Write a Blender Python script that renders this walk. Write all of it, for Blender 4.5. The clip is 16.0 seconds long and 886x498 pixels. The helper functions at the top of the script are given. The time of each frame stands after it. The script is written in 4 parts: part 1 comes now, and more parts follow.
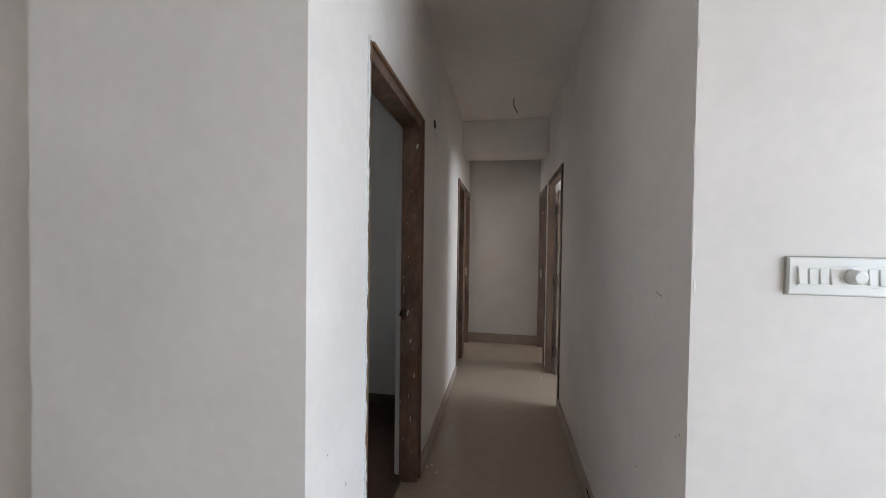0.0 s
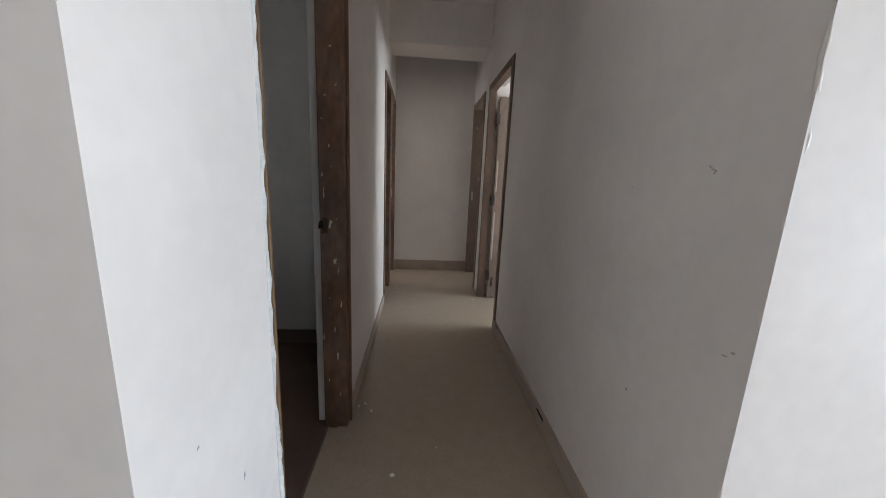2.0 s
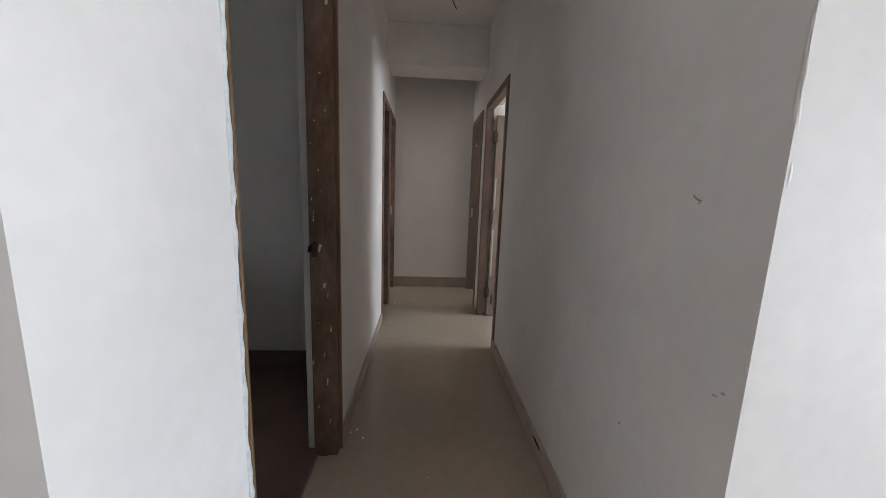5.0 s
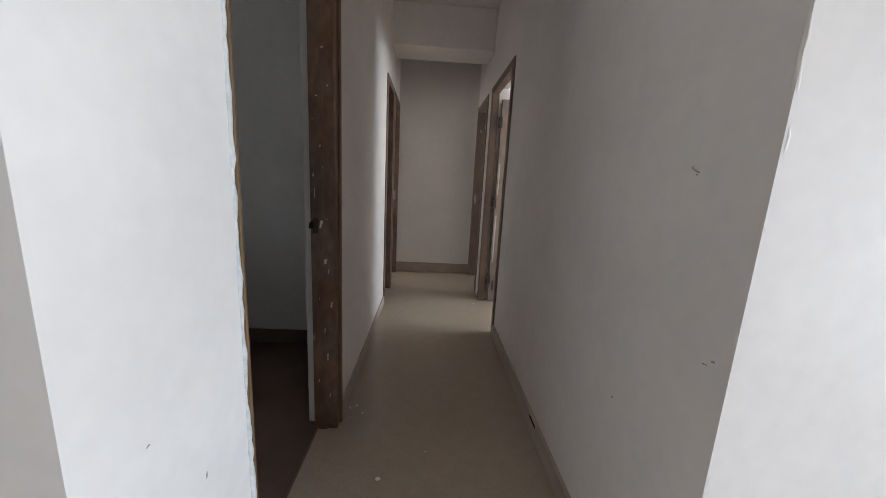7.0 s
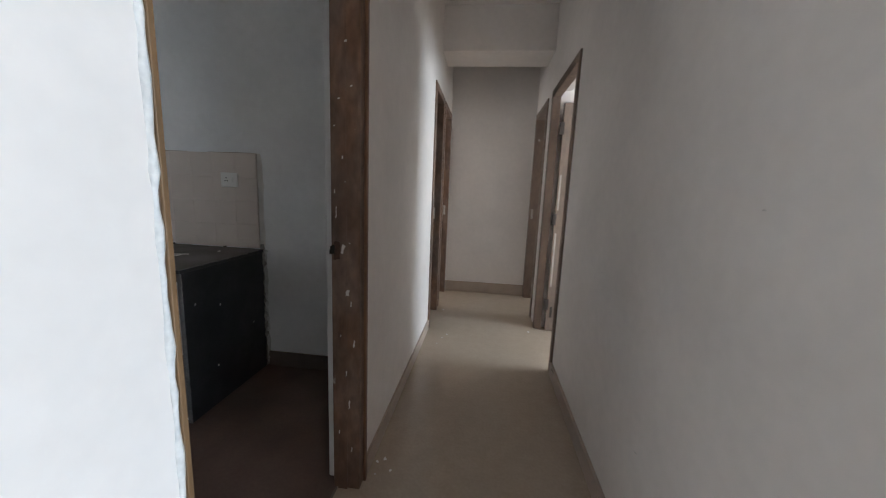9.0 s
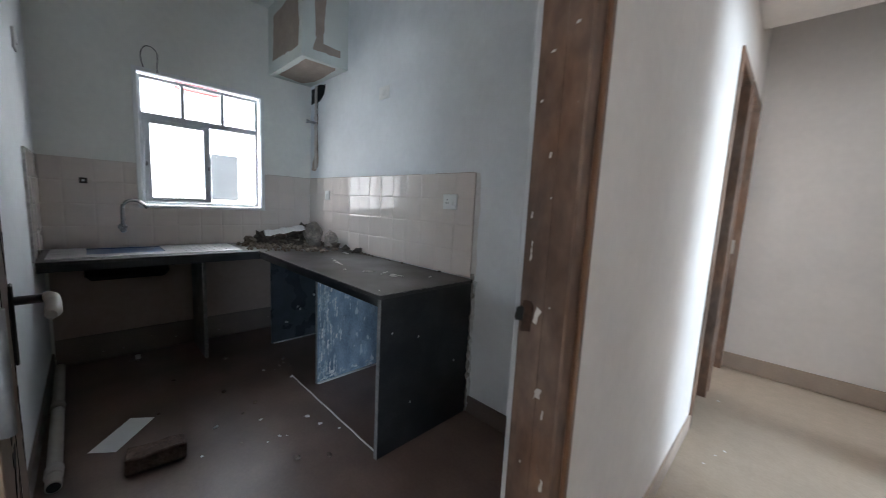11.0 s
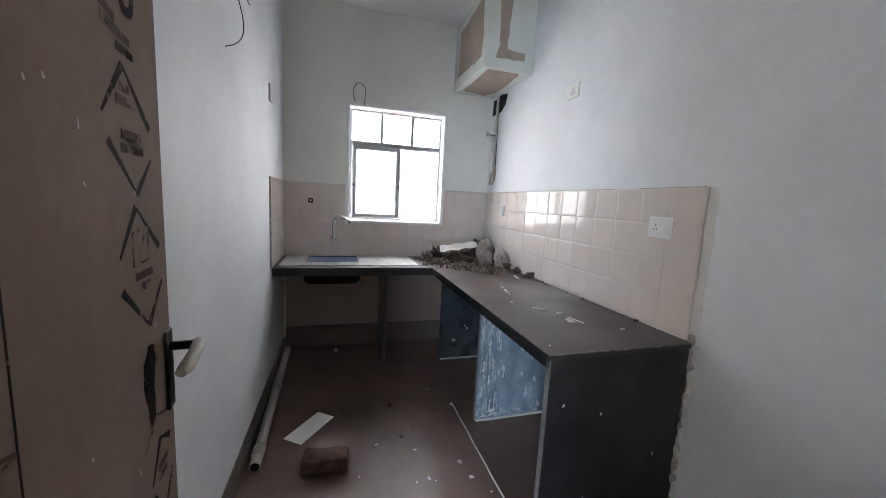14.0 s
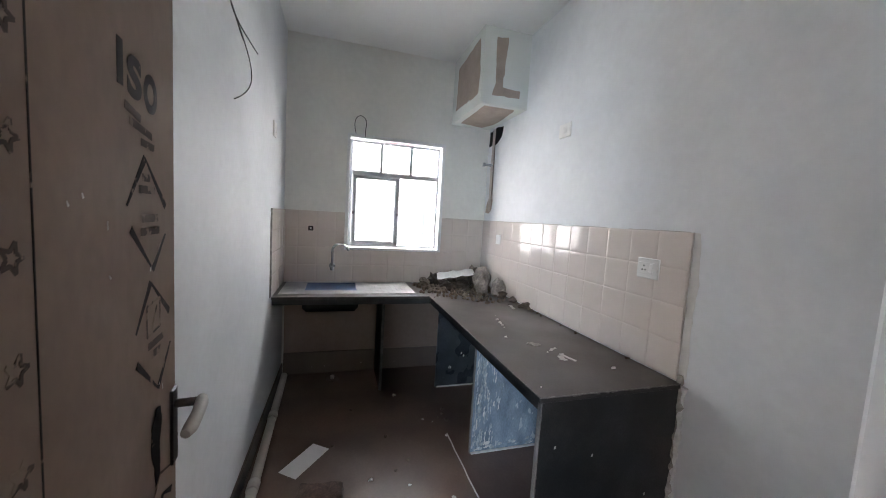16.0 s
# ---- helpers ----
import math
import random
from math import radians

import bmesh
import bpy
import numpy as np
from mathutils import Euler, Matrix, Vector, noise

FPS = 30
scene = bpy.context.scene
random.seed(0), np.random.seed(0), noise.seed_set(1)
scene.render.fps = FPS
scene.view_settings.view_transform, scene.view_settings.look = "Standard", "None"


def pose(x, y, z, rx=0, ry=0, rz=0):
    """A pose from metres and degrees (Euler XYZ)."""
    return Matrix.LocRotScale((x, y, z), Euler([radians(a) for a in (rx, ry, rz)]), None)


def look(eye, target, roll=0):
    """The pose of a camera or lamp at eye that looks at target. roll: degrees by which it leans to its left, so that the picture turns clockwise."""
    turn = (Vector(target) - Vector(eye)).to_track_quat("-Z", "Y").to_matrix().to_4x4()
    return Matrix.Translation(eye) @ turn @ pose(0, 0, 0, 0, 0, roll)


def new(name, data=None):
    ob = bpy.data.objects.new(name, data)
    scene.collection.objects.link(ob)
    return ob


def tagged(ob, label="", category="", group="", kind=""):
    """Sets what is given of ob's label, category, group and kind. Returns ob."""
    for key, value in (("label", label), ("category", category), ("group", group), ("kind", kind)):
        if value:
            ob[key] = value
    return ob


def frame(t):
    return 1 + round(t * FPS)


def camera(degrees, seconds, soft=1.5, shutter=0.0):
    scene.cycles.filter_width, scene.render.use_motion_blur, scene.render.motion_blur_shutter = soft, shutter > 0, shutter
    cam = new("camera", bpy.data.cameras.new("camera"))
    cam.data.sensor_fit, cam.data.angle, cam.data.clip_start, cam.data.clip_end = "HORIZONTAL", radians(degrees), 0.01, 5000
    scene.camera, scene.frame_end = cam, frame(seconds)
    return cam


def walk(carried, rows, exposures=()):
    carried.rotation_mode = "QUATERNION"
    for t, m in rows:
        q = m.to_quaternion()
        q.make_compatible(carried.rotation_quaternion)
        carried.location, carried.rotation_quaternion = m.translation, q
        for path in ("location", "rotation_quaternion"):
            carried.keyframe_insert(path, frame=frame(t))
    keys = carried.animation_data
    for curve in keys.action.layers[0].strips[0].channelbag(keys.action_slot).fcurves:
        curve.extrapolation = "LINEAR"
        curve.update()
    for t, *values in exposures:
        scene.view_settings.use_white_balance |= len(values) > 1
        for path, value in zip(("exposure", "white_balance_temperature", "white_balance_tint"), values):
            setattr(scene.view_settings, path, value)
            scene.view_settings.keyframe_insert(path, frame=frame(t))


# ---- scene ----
cam = camera(103.2, 16.0, soft=0.75, shutter=0.35)
PATH = [
    (0, (0.0, 0.063, 1.413), (-0.338, 2.034, 1.375), 0.8),
    (0.5, (-0.023, 0.217, 1.404), (-0.265, 2.2, 1.309), 1.0),
    (1, (-0.08, 0.341, 1.362), (-0.168, 2.333, 1.203), 1.2),
    (1.5, (-0.159, 0.463, 1.299), (-0.062, 2.447, 1.065), 2.2),
    (2, (-0.162, 0.503, 1.216), (-0.018, 2.458, 0.819), 2.5),
    (2.5, (-0.133, 0.51, 1.144), (-0.06, 2.448, 0.655), 1.5),
    (3, (-0.108, 0.516, 1.143), (0.008, 2.457, 0.674), 1.2),
    (3.5, (-0.11, 0.535, 1.208), (0.021, 2.492, 0.818), 1.3),
    (3.7, (-0.104, 0.549, 1.238), (0.02, 2.512, 0.872), 1.2),
    (6, (-0.1, 0.501, 1.259), (0.004, 2.472, 0.94), 2.9),
    (6.5, (-0.103, 0.494, 1.225), (-0.006, 2.459, 0.866), 3.2),
    (7, (-0.083, 0.511, 1.211), (0.012, 2.472, 0.83), 3.0),
    (7.5, (-0.049, 0.533, 1.204), (0.008, 2.498, 0.834), 2.5),
    (8, (-0.035, 0.564, 1.206), (-0.021, 2.532, 0.852), 1.7),
    (8.2, (-0.04, 0.593, 1.203), (-0.021, 2.563, 0.86), 1.7),
    (10.3, (-0.026, 1.25, 1.265), (-1.059, 2.941, 0.991), 3.1),
    (10.5, (-0.069, 1.288, 1.244), (-1.206, 2.912, 0.985), 2.9),
    (11, (-0.186, 1.391, 1.218), (-1.581, 2.802, 0.971), 2.9),
    (11.5, (-0.278, 1.451, 1.22), (-1.858, 2.647, 0.948), 2.9),
    (12, (-0.334, 1.523, 1.214), (-2.132, 2.361, 0.96), 4.4),
    (12.5, (-0.357, 1.59, 1.22), (-2.257, 2.154, 0.957), 3.9),
    (13, (-0.404, 1.611, 1.228), (-2.311, 2.148, 0.954), 3.3),
    (13.5, (-0.459, 1.595, 1.248), (-2.35, 2.176, 0.954), 3.1),
    (14, (-0.473, 1.594, 1.297), (-2.372, 2.166, 1.037), 3.0),
    (14.5, (-0.473, 1.593, 1.348), (-2.368, 2.196, 1.14), 3.2),
    (15, (-0.462, 1.601, 1.392), (-2.354, 2.219, 1.203), 3.6),
    (15.5, (-0.446, 1.599, 1.428), (-2.341, 2.226, 1.299), 3.3),
    (16, (-0.433, 1.591, 1.405), (-2.341, 2.167, 1.234), 3.4),
]
EXPOSURES = [(0, 1.68, 6680, 12), (8.2, 1.72, 6680, 12), (9.4, 2.3, 6300, 9), (10.3, 2.72, 6000, 7.5), (11.2, 2.98, 6050, 8), (12.0, 3.42, 6300, 10.5), (13.0, 3.58, 6350, 11.5), (16.0, 3.65, 6480, 12.5)]
walk(cam, [(t, look(eye, target, roll)) for t, eye, target, roll in PATH], EXPOSURES)

LIVING_W, BED_W, BATH_W, STORE_W = 41.0, 26.0, 6.5, 2.0

# ---- world, sun, window light ----
world = bpy.data.worlds.new("world")
scene.world = world
world.use_nodes = True
wn = world.node_tree
sky = wn.nodes.new("ShaderNodeTexSky")
sky.sky_type, sky.sun_disc = "NISHITA", False
SUN_EL, SUN_AZ = radians(58), radians(80)
sky.sun_elevation, sky.sun_rotation = SUN_EL, SUN_AZ
wn.nodes["Background"].inputs[1].default_value = 0.10
wn.links.new(sky.outputs[0], wn.nodes["Background"].inputs[0])
sun = new("sun", bpy.data.lights.new("sun", "SUN"))
sun.data.energy, sun.data.angle, sun.data.color = 5.0, radians(0.6), (1.0, 0.985, 0.955)
sun_to = Vector((math.sin(SUN_AZ) * math.cos(SUN_EL), math.cos(SUN_AZ) * math.cos(SUN_EL), math.sin(SUN_EL)))
sun.matrix_world = look(sun_to * 20, (0, 0, 0))


def opening_light(name, eye, target, w, h, watts, color=(0.93, 0.97, 1.0)):
    lamp = new(name, bpy.data.lights.new(name, "AREA"))
    lamp.data.shape, lamp.data.size, lamp.data.size_y = "RECTANGLE", w, h
    lamp.data.energy, lamp.data.color = watts, color
    lamp.matrix_world = look(eye, target)
    return lamp


opening_light("balcony_daylight", (3.49, -0.5, 1.12), (0, -0.5, 1.12), 2.2, 2.1, LIVING_W, (0.645, 0.82, 1.0))
opening_light("bedroom_daylight", (3.49, 3.1, 1.5), (0, 3.1, 1.5), 1.4, 1.1, BED_W, (0.74, 0.88, 1.0))
opening_light("bath_daylight", (3.49, 4.66, 1.5), (0, 4.66, 1.5), 0.6, 1.1, BATH_W, (0.80, 0.91, 1.0))
opening_light("store_daylight", (-1.99, 4.74, 1.6), (0, 4.74, 1.6), 0.4, 0.7, STORE_W)


# ---- materials ----
def material(name, color, rough=0.6, metal=0.0, var=0.0, scale=6.0, fine=0.0, fine_scale=90.0, bump=0.0, tint=None, tint_scale=1.5, tint_amount=0.5,
             spots=None, spot_scale=30.0, spot_cut=0.7, stretch=(1, 1, 1), rand=0.0, rough_var=0.0, spec=0.5):
    m = bpy.data.materials.new(name)
    m.use_nodes = True
    nt = m.node_tree
    b = nt.nodes["Principled BSDF"]
    b.inputs["Roughness"].default_value, b.inputs["Metallic"].default_value = rough, metal
    b.inputs["Specular IOR Level"].default_value = spec
    mp = nt.nodes.new("ShaderNodeMapping")
    mp.inputs["Scale"].default_value = stretch
    geo = nt.nodes.new("ShaderNodeNewGeometry")
    nt.links.new(geo.outputs["Position"], mp.inputs["Vector"])

    def nz(s, detail=4.0):
        n = nt.nodes.new("ShaderNodeTexNoise")
        n.inputs["Scale"].default_value, n.inputs["Detail"].default_value = s, detail
        nt.links.new(mp.outputs[0], n.inputs["Vector"])
        return n.outputs["Fac"]

    def ramp(v, lo, hi, a=0.0, c=1.0):
        r = nt.nodes.new("ShaderNodeMapRange")
        r.inputs[1].default_value, r.inputs[2].default_value, r.inputs[3].default_value, r.inputs[4].default_value = lo, hi, a, c
        nt.links.new(v, r.inputs[0])
        return r.outputs[0]

    def mix(f, a, c, mode="MIX"):
        x = nt.nodes.new("ShaderNodeMix")
        x.data_type, x.blend_type = "RGBA", mode
        for s, v in ((x.inputs[0], f), (x.inputs[6], a), (x.inputs[7], c)):
            if hasattr(v, "node"):
                nt.links.new(v, s)
            else:
                s.default_value = v if not isinstance(v, tuple) else (*v, 1.0)[:4]
        return x.outputs[2]

    col = (*color, 1.0)
    if tint:
        col = mix(ramp(nz(tint_scale, 5), 0.42, 0.62, 0, tint_amount), col, (*tint, 1.0))
    if var:
        col = mix(1.0, col, mix(ramp(nz(scale, 6), 0.3, 0.7), (1 - var,) * 3, (1 + var * 0.6,) * 3), "MULTIPLY")
    if fine:
        col = mix(1.0, col, mix(ramp(nz(fine_scale, 3), 0.3, 0.7), (1 - fine,) * 3, (1 + fine * 0.5,) * 3), "MULTIPLY")
    if rand:
        oi = nt.nodes.new("ShaderNodeObjectInfo")
        col = mix(1.0, col, mix(oi.outputs["Random"], (1 - rand,) * 3, (1 + rand,) * 3), "MULTIPLY")
    if spots:
        col = mix(ramp(nz(spot_scale, 5), spot_cut, spot_cut + 0.04), col, (*spots, 1.0))
    if hasattr(col, "node"):
        nt.links.new(col, b.inputs["Base Color"])
    else:
        b.inputs["Base Color"].default_value = col
    if rough_var:
        nt.links.new(ramp(nz(scale * 0.7, 5), 0.3, 0.7, rough - rough_var, rough + rough_var), b.inputs["Roughness"])
    if bump:
        bp = nt.nodes.new("ShaderNodeBump")
        bp.inputs["Strength"].default_value, bp.inputs["Distance"].default_value = bump, 0.004
        s = nt.nodes.new("ShaderNodeMath")
        nt.links.new(nz(fine_scale, 4), s.inputs[0])
        nt.links.new(nz(7.0, 3), s.inputs[1])
        nt.links.new(s.outputs[0], bp.inputs["Height"])
        nt.links.new(bp.outputs[0], b.inputs["Normal"])
    return m


M_WALL = material("white_wall_putty", (0.80, 0.748, 0.708), 0.62, var=0.075, scale=1.5, fine=0.03, fine_scale=22, bump=0.14, tint=(0.74, 0.688, 0.648), tint_scale=2.2, tint_amount=0.5)
M_KWALL = material("cool_white_paint", (0.77, 0.783, 0.79), 0.62, spec=0.3, var=0.085, scale=1.9, fine=0.03, fine_scale=24, bump=0.12, tint=(0.71, 0.72, 0.725), tint_scale=2.0, tint_amount=0.4, rough_var=0.08)
# Window wall's copy of the kitchen paint, brightened and tinted for bounce light.
M_KBACK = material("white_paint_bounce_tint", (0.835, 0.825, 0.775), 0.65, spec=0.3, var=0.07, scale=1.7, fine=0.03, fine_scale=24, bump=0.12, tint=(0.775, 0.765, 0.715), tint_scale=1.6, tint_amount=0.4)
M_CEIL = material("ceiling_white", (0.86, 0.86, 0.84), 0.7, var=0.04, scale=1.5, bump=0.08)
M_FLOOR = material("dusty_vitrified_floor", (0.41, 0.33, 0.255), 0.24, var=0.05, scale=14, fine=0.07, fine_scale=70, bump=0.03)
M_KFLOOR = material("dusty_brown_floor", (0.142, 0.088, 0.068), 0.42, var=0.22, scale=3.0, fine=0.10, fine_scale=70, bump=0.04, tint=(0.19, 0.126, 0.103), tint_scale=2.4, tint_amount=0.6, rough_var=0.12)
M_SKIRT = material("beige_skirting_tile", (0.41, 0.325, 0.262), 0.4, var=0.12, scale=5, fine=0.06, bump=0.03, spots=(0.58, 0.54, 0.49), spot_scale=26, spot_cut=0.72)
M_KSKIRT = material("brown_skirting_tile", (0.17, 0.13, 0.11), 0.42, var=0.14, scale=5, fine=0.08, bump=0.03, spots=(0.5, 0.47, 0.44), spot_scale=26, spot_cut=0.7)
M_TILE = material("glossy_beige_tile", (0.67, 0.595, 0.54), 0.05, var=0.03, scale=8, rand=0.02, spec=0.31)
M_GROUT = material("pale_grout", (0.66, 0.59, 0.54), 0.7, var=0.06, scale=20, bump=0.1)
M_WOOD = material("brown_primed_wood", (0.165, 0.088, 0.052), 0.6, var=0.45, scale=7, fine=0.3, fine_scale=40, bump=0.12, tint=(0.195, 0.135, 0.105), tint_scale=6.0, tint_amount=0.85, spots=(0.62, 0.58, 0.54), spot_scale=16, spot_cut=0.725, stretch=(1, 1, 0.45))
M_WOOD_EDGE = material("red_brown_moulding", (0.19, 0.095, 0.05), 0.45, var=0.3, scale=6, fine=0.2, fine_scale=45, bump=0.1, stretch=(1, 1, 0.3), spots=(0.55, 0.5, 0.45), spot_scale=30, spot_cut=0.76)
M_GREYWOOD = material("grey_primed_frame", (0.195, 0.132, 0.098), 0.6, var=0.25, scale=6, fine=0.15, fine_scale=50, bump=0.1, spots=(0.6, 0.57, 0.54), spot_scale=24, spot_cut=0.7, stretch=(1, 1, 0.4))
M_LEAF = material("brown_paper_door_skin", (0.205, 0.146, 0.115), 0.8, spec=0.12, var=0.14, scale=2.5, fine=0.07, fine_scale=50, bump=0.05, tint=(0.235, 0.182, 0.152), tint_scale=2.0, tint_amount=0.7, spots=(0.6, 0.56, 0.5), spot_scale=22, spot_cut=0.775, stretch=(1, 1, 0.6))
M_PLY = material("raw_plywood_door", (0.24, 0.17, 0.125), 0.55, var=0.25, scale=4, fine=0.18, fine_scale=40, bump=0.08, tint=(0.19, 0.145, 0.12), tint_scale=3.5, tint_amount=0.8, stretch=(1, 1, 0.35))
M_PINE = material("pine_edge", (0.175, 0.10, 0.047), 0.55, var=0.2, scale=8, fine=0.15, fine_scale=60, bump=0.06, stretch=(1, 1, 0.2))
M_INK = material("faded_black_print", (0.018, 0.016, 0.015), 0.8, spec=0.12, var=0.4, scale=14, spots=(0.17, 0.125, 0.10), spot_scale=30, spot_cut=0.63)
M_INK2 = material("rubbed_grey_print", (0.07, 0.052, 0.043), 0.8, spec=0.12, var=0.4, scale=14, spots=(0.18, 0.135, 0.105), spot_scale=38, spot_cut=0.52)
M_GRAN = material("black_granite", (0.014, 0.0135, 0.0145), 0.40, var=0.4, scale=9, fine=0.5, fine_scale=220, tint=(0.04, 0.037, 0.036), tint_scale=5, tint_amount=0.7, rough_var=0.09)
M_GRANTOP = material("dust_covered_granite", (0.098, 0.076, 0.066), 0.42, var=0.22, scale=3.5, fine=0.12, fine_scale=120, tint=(0.074, 0.059, 0.052), tint_scale=3.5, tint_amount=0.7, bump=0.03, rough_var=0.12)
# For worn panel edges and chips, and for the highlight painted along the slab.
M_GRANEDGE = material("granite_edge_wear_highlight", (0.20, 0.185, 0.175), 0.55, var=0.4, scale=20, fine=0.3, fine_scale=120)
# Pale bluish base paints reflected doorway light on black granite; the smears are cement.
M_GRANLIT = material("cement_smeared_granite_lit", (0.25, 0.31, 0.385), 0.24, var=0.3, scale=8, fine=0.2, fine_scale=120, tint=(0.29, 0.345, 0.41), tint_scale=5, tint_amount=0.7, spots=(0.50, 0.53, 0.56), spot_scale=17, spot_cut=0.62, rough_var=0.1, stretch=(1, 1.3, 0.7))
# Darker copy of the smeared granite: the corner's shade is in its colour.
M_GRANSHADE = material("smeared_granite_shaded", (0.045, 0.051, 0.058), 0.3, var=0.35, scale=9, fine=0.4, fine_scale=180, tint=(0.075, 0.09, 0.11), tint_scale=4, tint_amount=0.6, spots=(0.26, 0.28, 0.30), spot_scale=20, spot_cut=0.72, rough_var=0.1)
M_CEMENT = material("grey_cement", (0.40, 0.37, 0.34), 0.9, var=0.35, scale=18, fine=0.3, fine_scale=80, bump=0.6)
M_STONE = material("dusty_grey_stone", (0.33, 0.28, 0.242), 0.95, var=0.4, scale=14, fine=0.35, fine_scale=70, bump=0.9, rand=0.15)
M_RUBBLE = material("broken_mortar", (0.160, 0.122, 0.095), 0.92, var=0.4, scale=40, fine=0.3, fine_scale=130, bump=0.4, rand=0.4)
M_CHIP = material("white_plaster_chip", (0.68, 0.66, 0.63), 0.85, var=0.15, scale=40, rand=0.15)
M_BRICK = material("dull_brown_brick", (0.13, 0.085, 0.065), 0.9, var=0.35, scale=20, fine=0.3, fine_scale=90, bump=0.6)
M_PAPER = material("white_paper", (0.76, 0.74, 0.72), 0.7, var=0.05, scale=14)
M_PVC = material("cream_pvc_pipe", (0.55, 0.50, 0.44), 0.4, var=0.15, scale=9, fine=0.06)
M_WHITEPL = material("white_plastic", (0.78, 0.77, 0.74), 0.3, var=0.03, scale=12)
M_GREYPL = material("ivory_handle_cover", (0.42, 0.385, 0.34), 0.4, var=0.12, scale=20)
M_DARKMETAL = material("dark_bronze_plate", (0.055, 0.045, 0.04), 0.4, 0.6, var=0.3, scale=30)
M_SMEAR = material("grey_cement_smear", (0.46, 0.50, 0.53), 0.8, var=0.4, scale=40, fine=0.3, fine_scale=120)
M_BAREPL = material("bare_brown_plaster", (0.40, 0.315, 0.262), 0.9, var=0.2, scale=3, fine=0.06, fine_scale=30, bump=0.15, tint=(0.29, 0.22, 0.18), tint_scale=3.0, tint_amount=0.7)
M_FADED = material("dried_mortar_wash", (0.70, 0.675, 0.64), 0.85, var=0.12, scale=12, bump=0.2)
M_SLABEDGE = material("dusty_granite_edge", (0.034, 0.03, 0.029), 0.5, var=0.4, scale=20, fine=0.3, fine_scale=120)
M_RUST = material("rusty_strike_metal", (0.07, 0.035, 0.022), 0.6, 0.3, var=0.4, scale=60)
M_STEEL = material("stainless_steel", (0.78, 0.78, 0.78), 0.25, 0.7, var=0.08, scale=14, rough_var=0.1)
M_DUSTSTEEL = material("dusty_steel_film", (0.52, 0.50, 0.485), 0.42, 0.35, var=0.16, scale=9, fine=0.1, rough_var=0.12)
M_HINGE = material("dull_hinge_steel", (0.15, 0.135, 0.125), 0.5, 0.4, var=0.3, scale=30, fine=0.2)
M_DRAIN = material("dull_steel_drainboard", (0.52, 0.50, 0.485), 0.45, 0.3, var=0.25, scale=8, fine=0.15, rough_var=0.12)
M_BLUE = material("blue_protective_film", (0.012, 0.06, 0.19), 0.3, var=0.2, scale=12)
M_ALU = material("grey_aluminium", (0.58, 0.60, 0.63), 0.45, 0.1, var=0.08, scale=20)
M_ALUWHITE = material("white_window_trim", (0.80, 0.80, 0.80), 0.4, var=0.04, scale=14)
M_BLACK = material("black_void", (0.012, 0.011, 0.010), 0.95, var=0.3, scale=30)
M_WIRE = material("black_wire", (0.03, 0.028, 0.028), 0.5, var=0.1, scale=30)
M_BOARD = material("brown_bare_board", (0.40, 0.32, 0.265), 0.8, var=0.14, scale=8, fine=0.08, bump=0.15)
M_GREENWHITE = material("pale_grey_green_paint", (0.66, 0.68, 0.64), 0.6, var=0.06, scale=4, bump=0.06)
M_FACADE = material("white_rendered_facade", (0.80, 0.812, 0.822), 0.8, var=0.05, scale=1.2, bump=0.1)
M_FGLASS = material("grey_shut_window", (0.05, 0.055, 0.06), 0.25, var=0.1, scale=4)
M_RED = material("red_painted_band", (0.30, 0.05, 0.045), 0.7, var=0.1, scale=3)
M_GROUND = material("dusty_ground", (0.28, 0.25, 0.21), 0.95, var=0.2, scale=0.6, fine=0.15, fine_scale=6)
M_ROUGHPL = material("rough_white_plaster", (0.66, 0.655, 0.64), 0.9, var=0.14, scale=26, fine=0.12, bump=0.6)
M_SCUFF = material("grey_scuff", (0.44, 0.41, 0.39), 0.8, var=0.4, scale=40)

glass = bpy.data.materials.new("clear_glass")
glass.use_nodes = True
gb = glass.node_tree.nodes["Principled BSDF"]
gb.inputs["Base Color"].default_value, gb.inputs["Roughness"].default_value = (1, 1, 1, 1), 0.02
gb.inputs["Transmission Weight"].default_value, gb.inputs["IOR"].default_value = 1.0, 1.02
M_GLASS = glass


# ---- building helpers ----
def part(name, bm, mat, parent=None, label=""):
    me = bpy.data.meshes.new(name)
    bm.normal_update()
    bm.to_mesh(me)
    bm.free()
    for m in (mat if isinstance(mat, (list, tuple)) else (mat,)):
        me.materials.append(m)
    ob = new(name, me)
    if parent:
        ob.parent = parent
    if label:
        ob["label"] = label
    return ob


def box(bm, x0, y0, z0, x1, y1, z1, bevel=0.0, mi=0):
    g = bmesh.ops.create_cube(bm, size=1.0, matrix=Matrix.Translation(((x0 + x1) / 2, (y0 + y1) / 2, (z0 + z1) / 2)) @ Matrix.Diagonal((abs(x1 - x0), abs(y1 - y0), abs(z1 - z0), 1)))
    vs = g["verts"]
    for f in {f for v in vs for f in v.link_faces}:
        f.material_index = mi
    if bevel:
        es = list({e for v in vs for e in v.link_edges})
        bmesh.ops.bevel(bm, geom=es, offset=bevel, segments=1, affect="EDGES", profile=0.5)
    return bm


def boxes(*rows, bevel=0.0):
    bm = bmesh.new()
    for r in rows:
        box(bm, *r, bevel=bevel)
    return bm


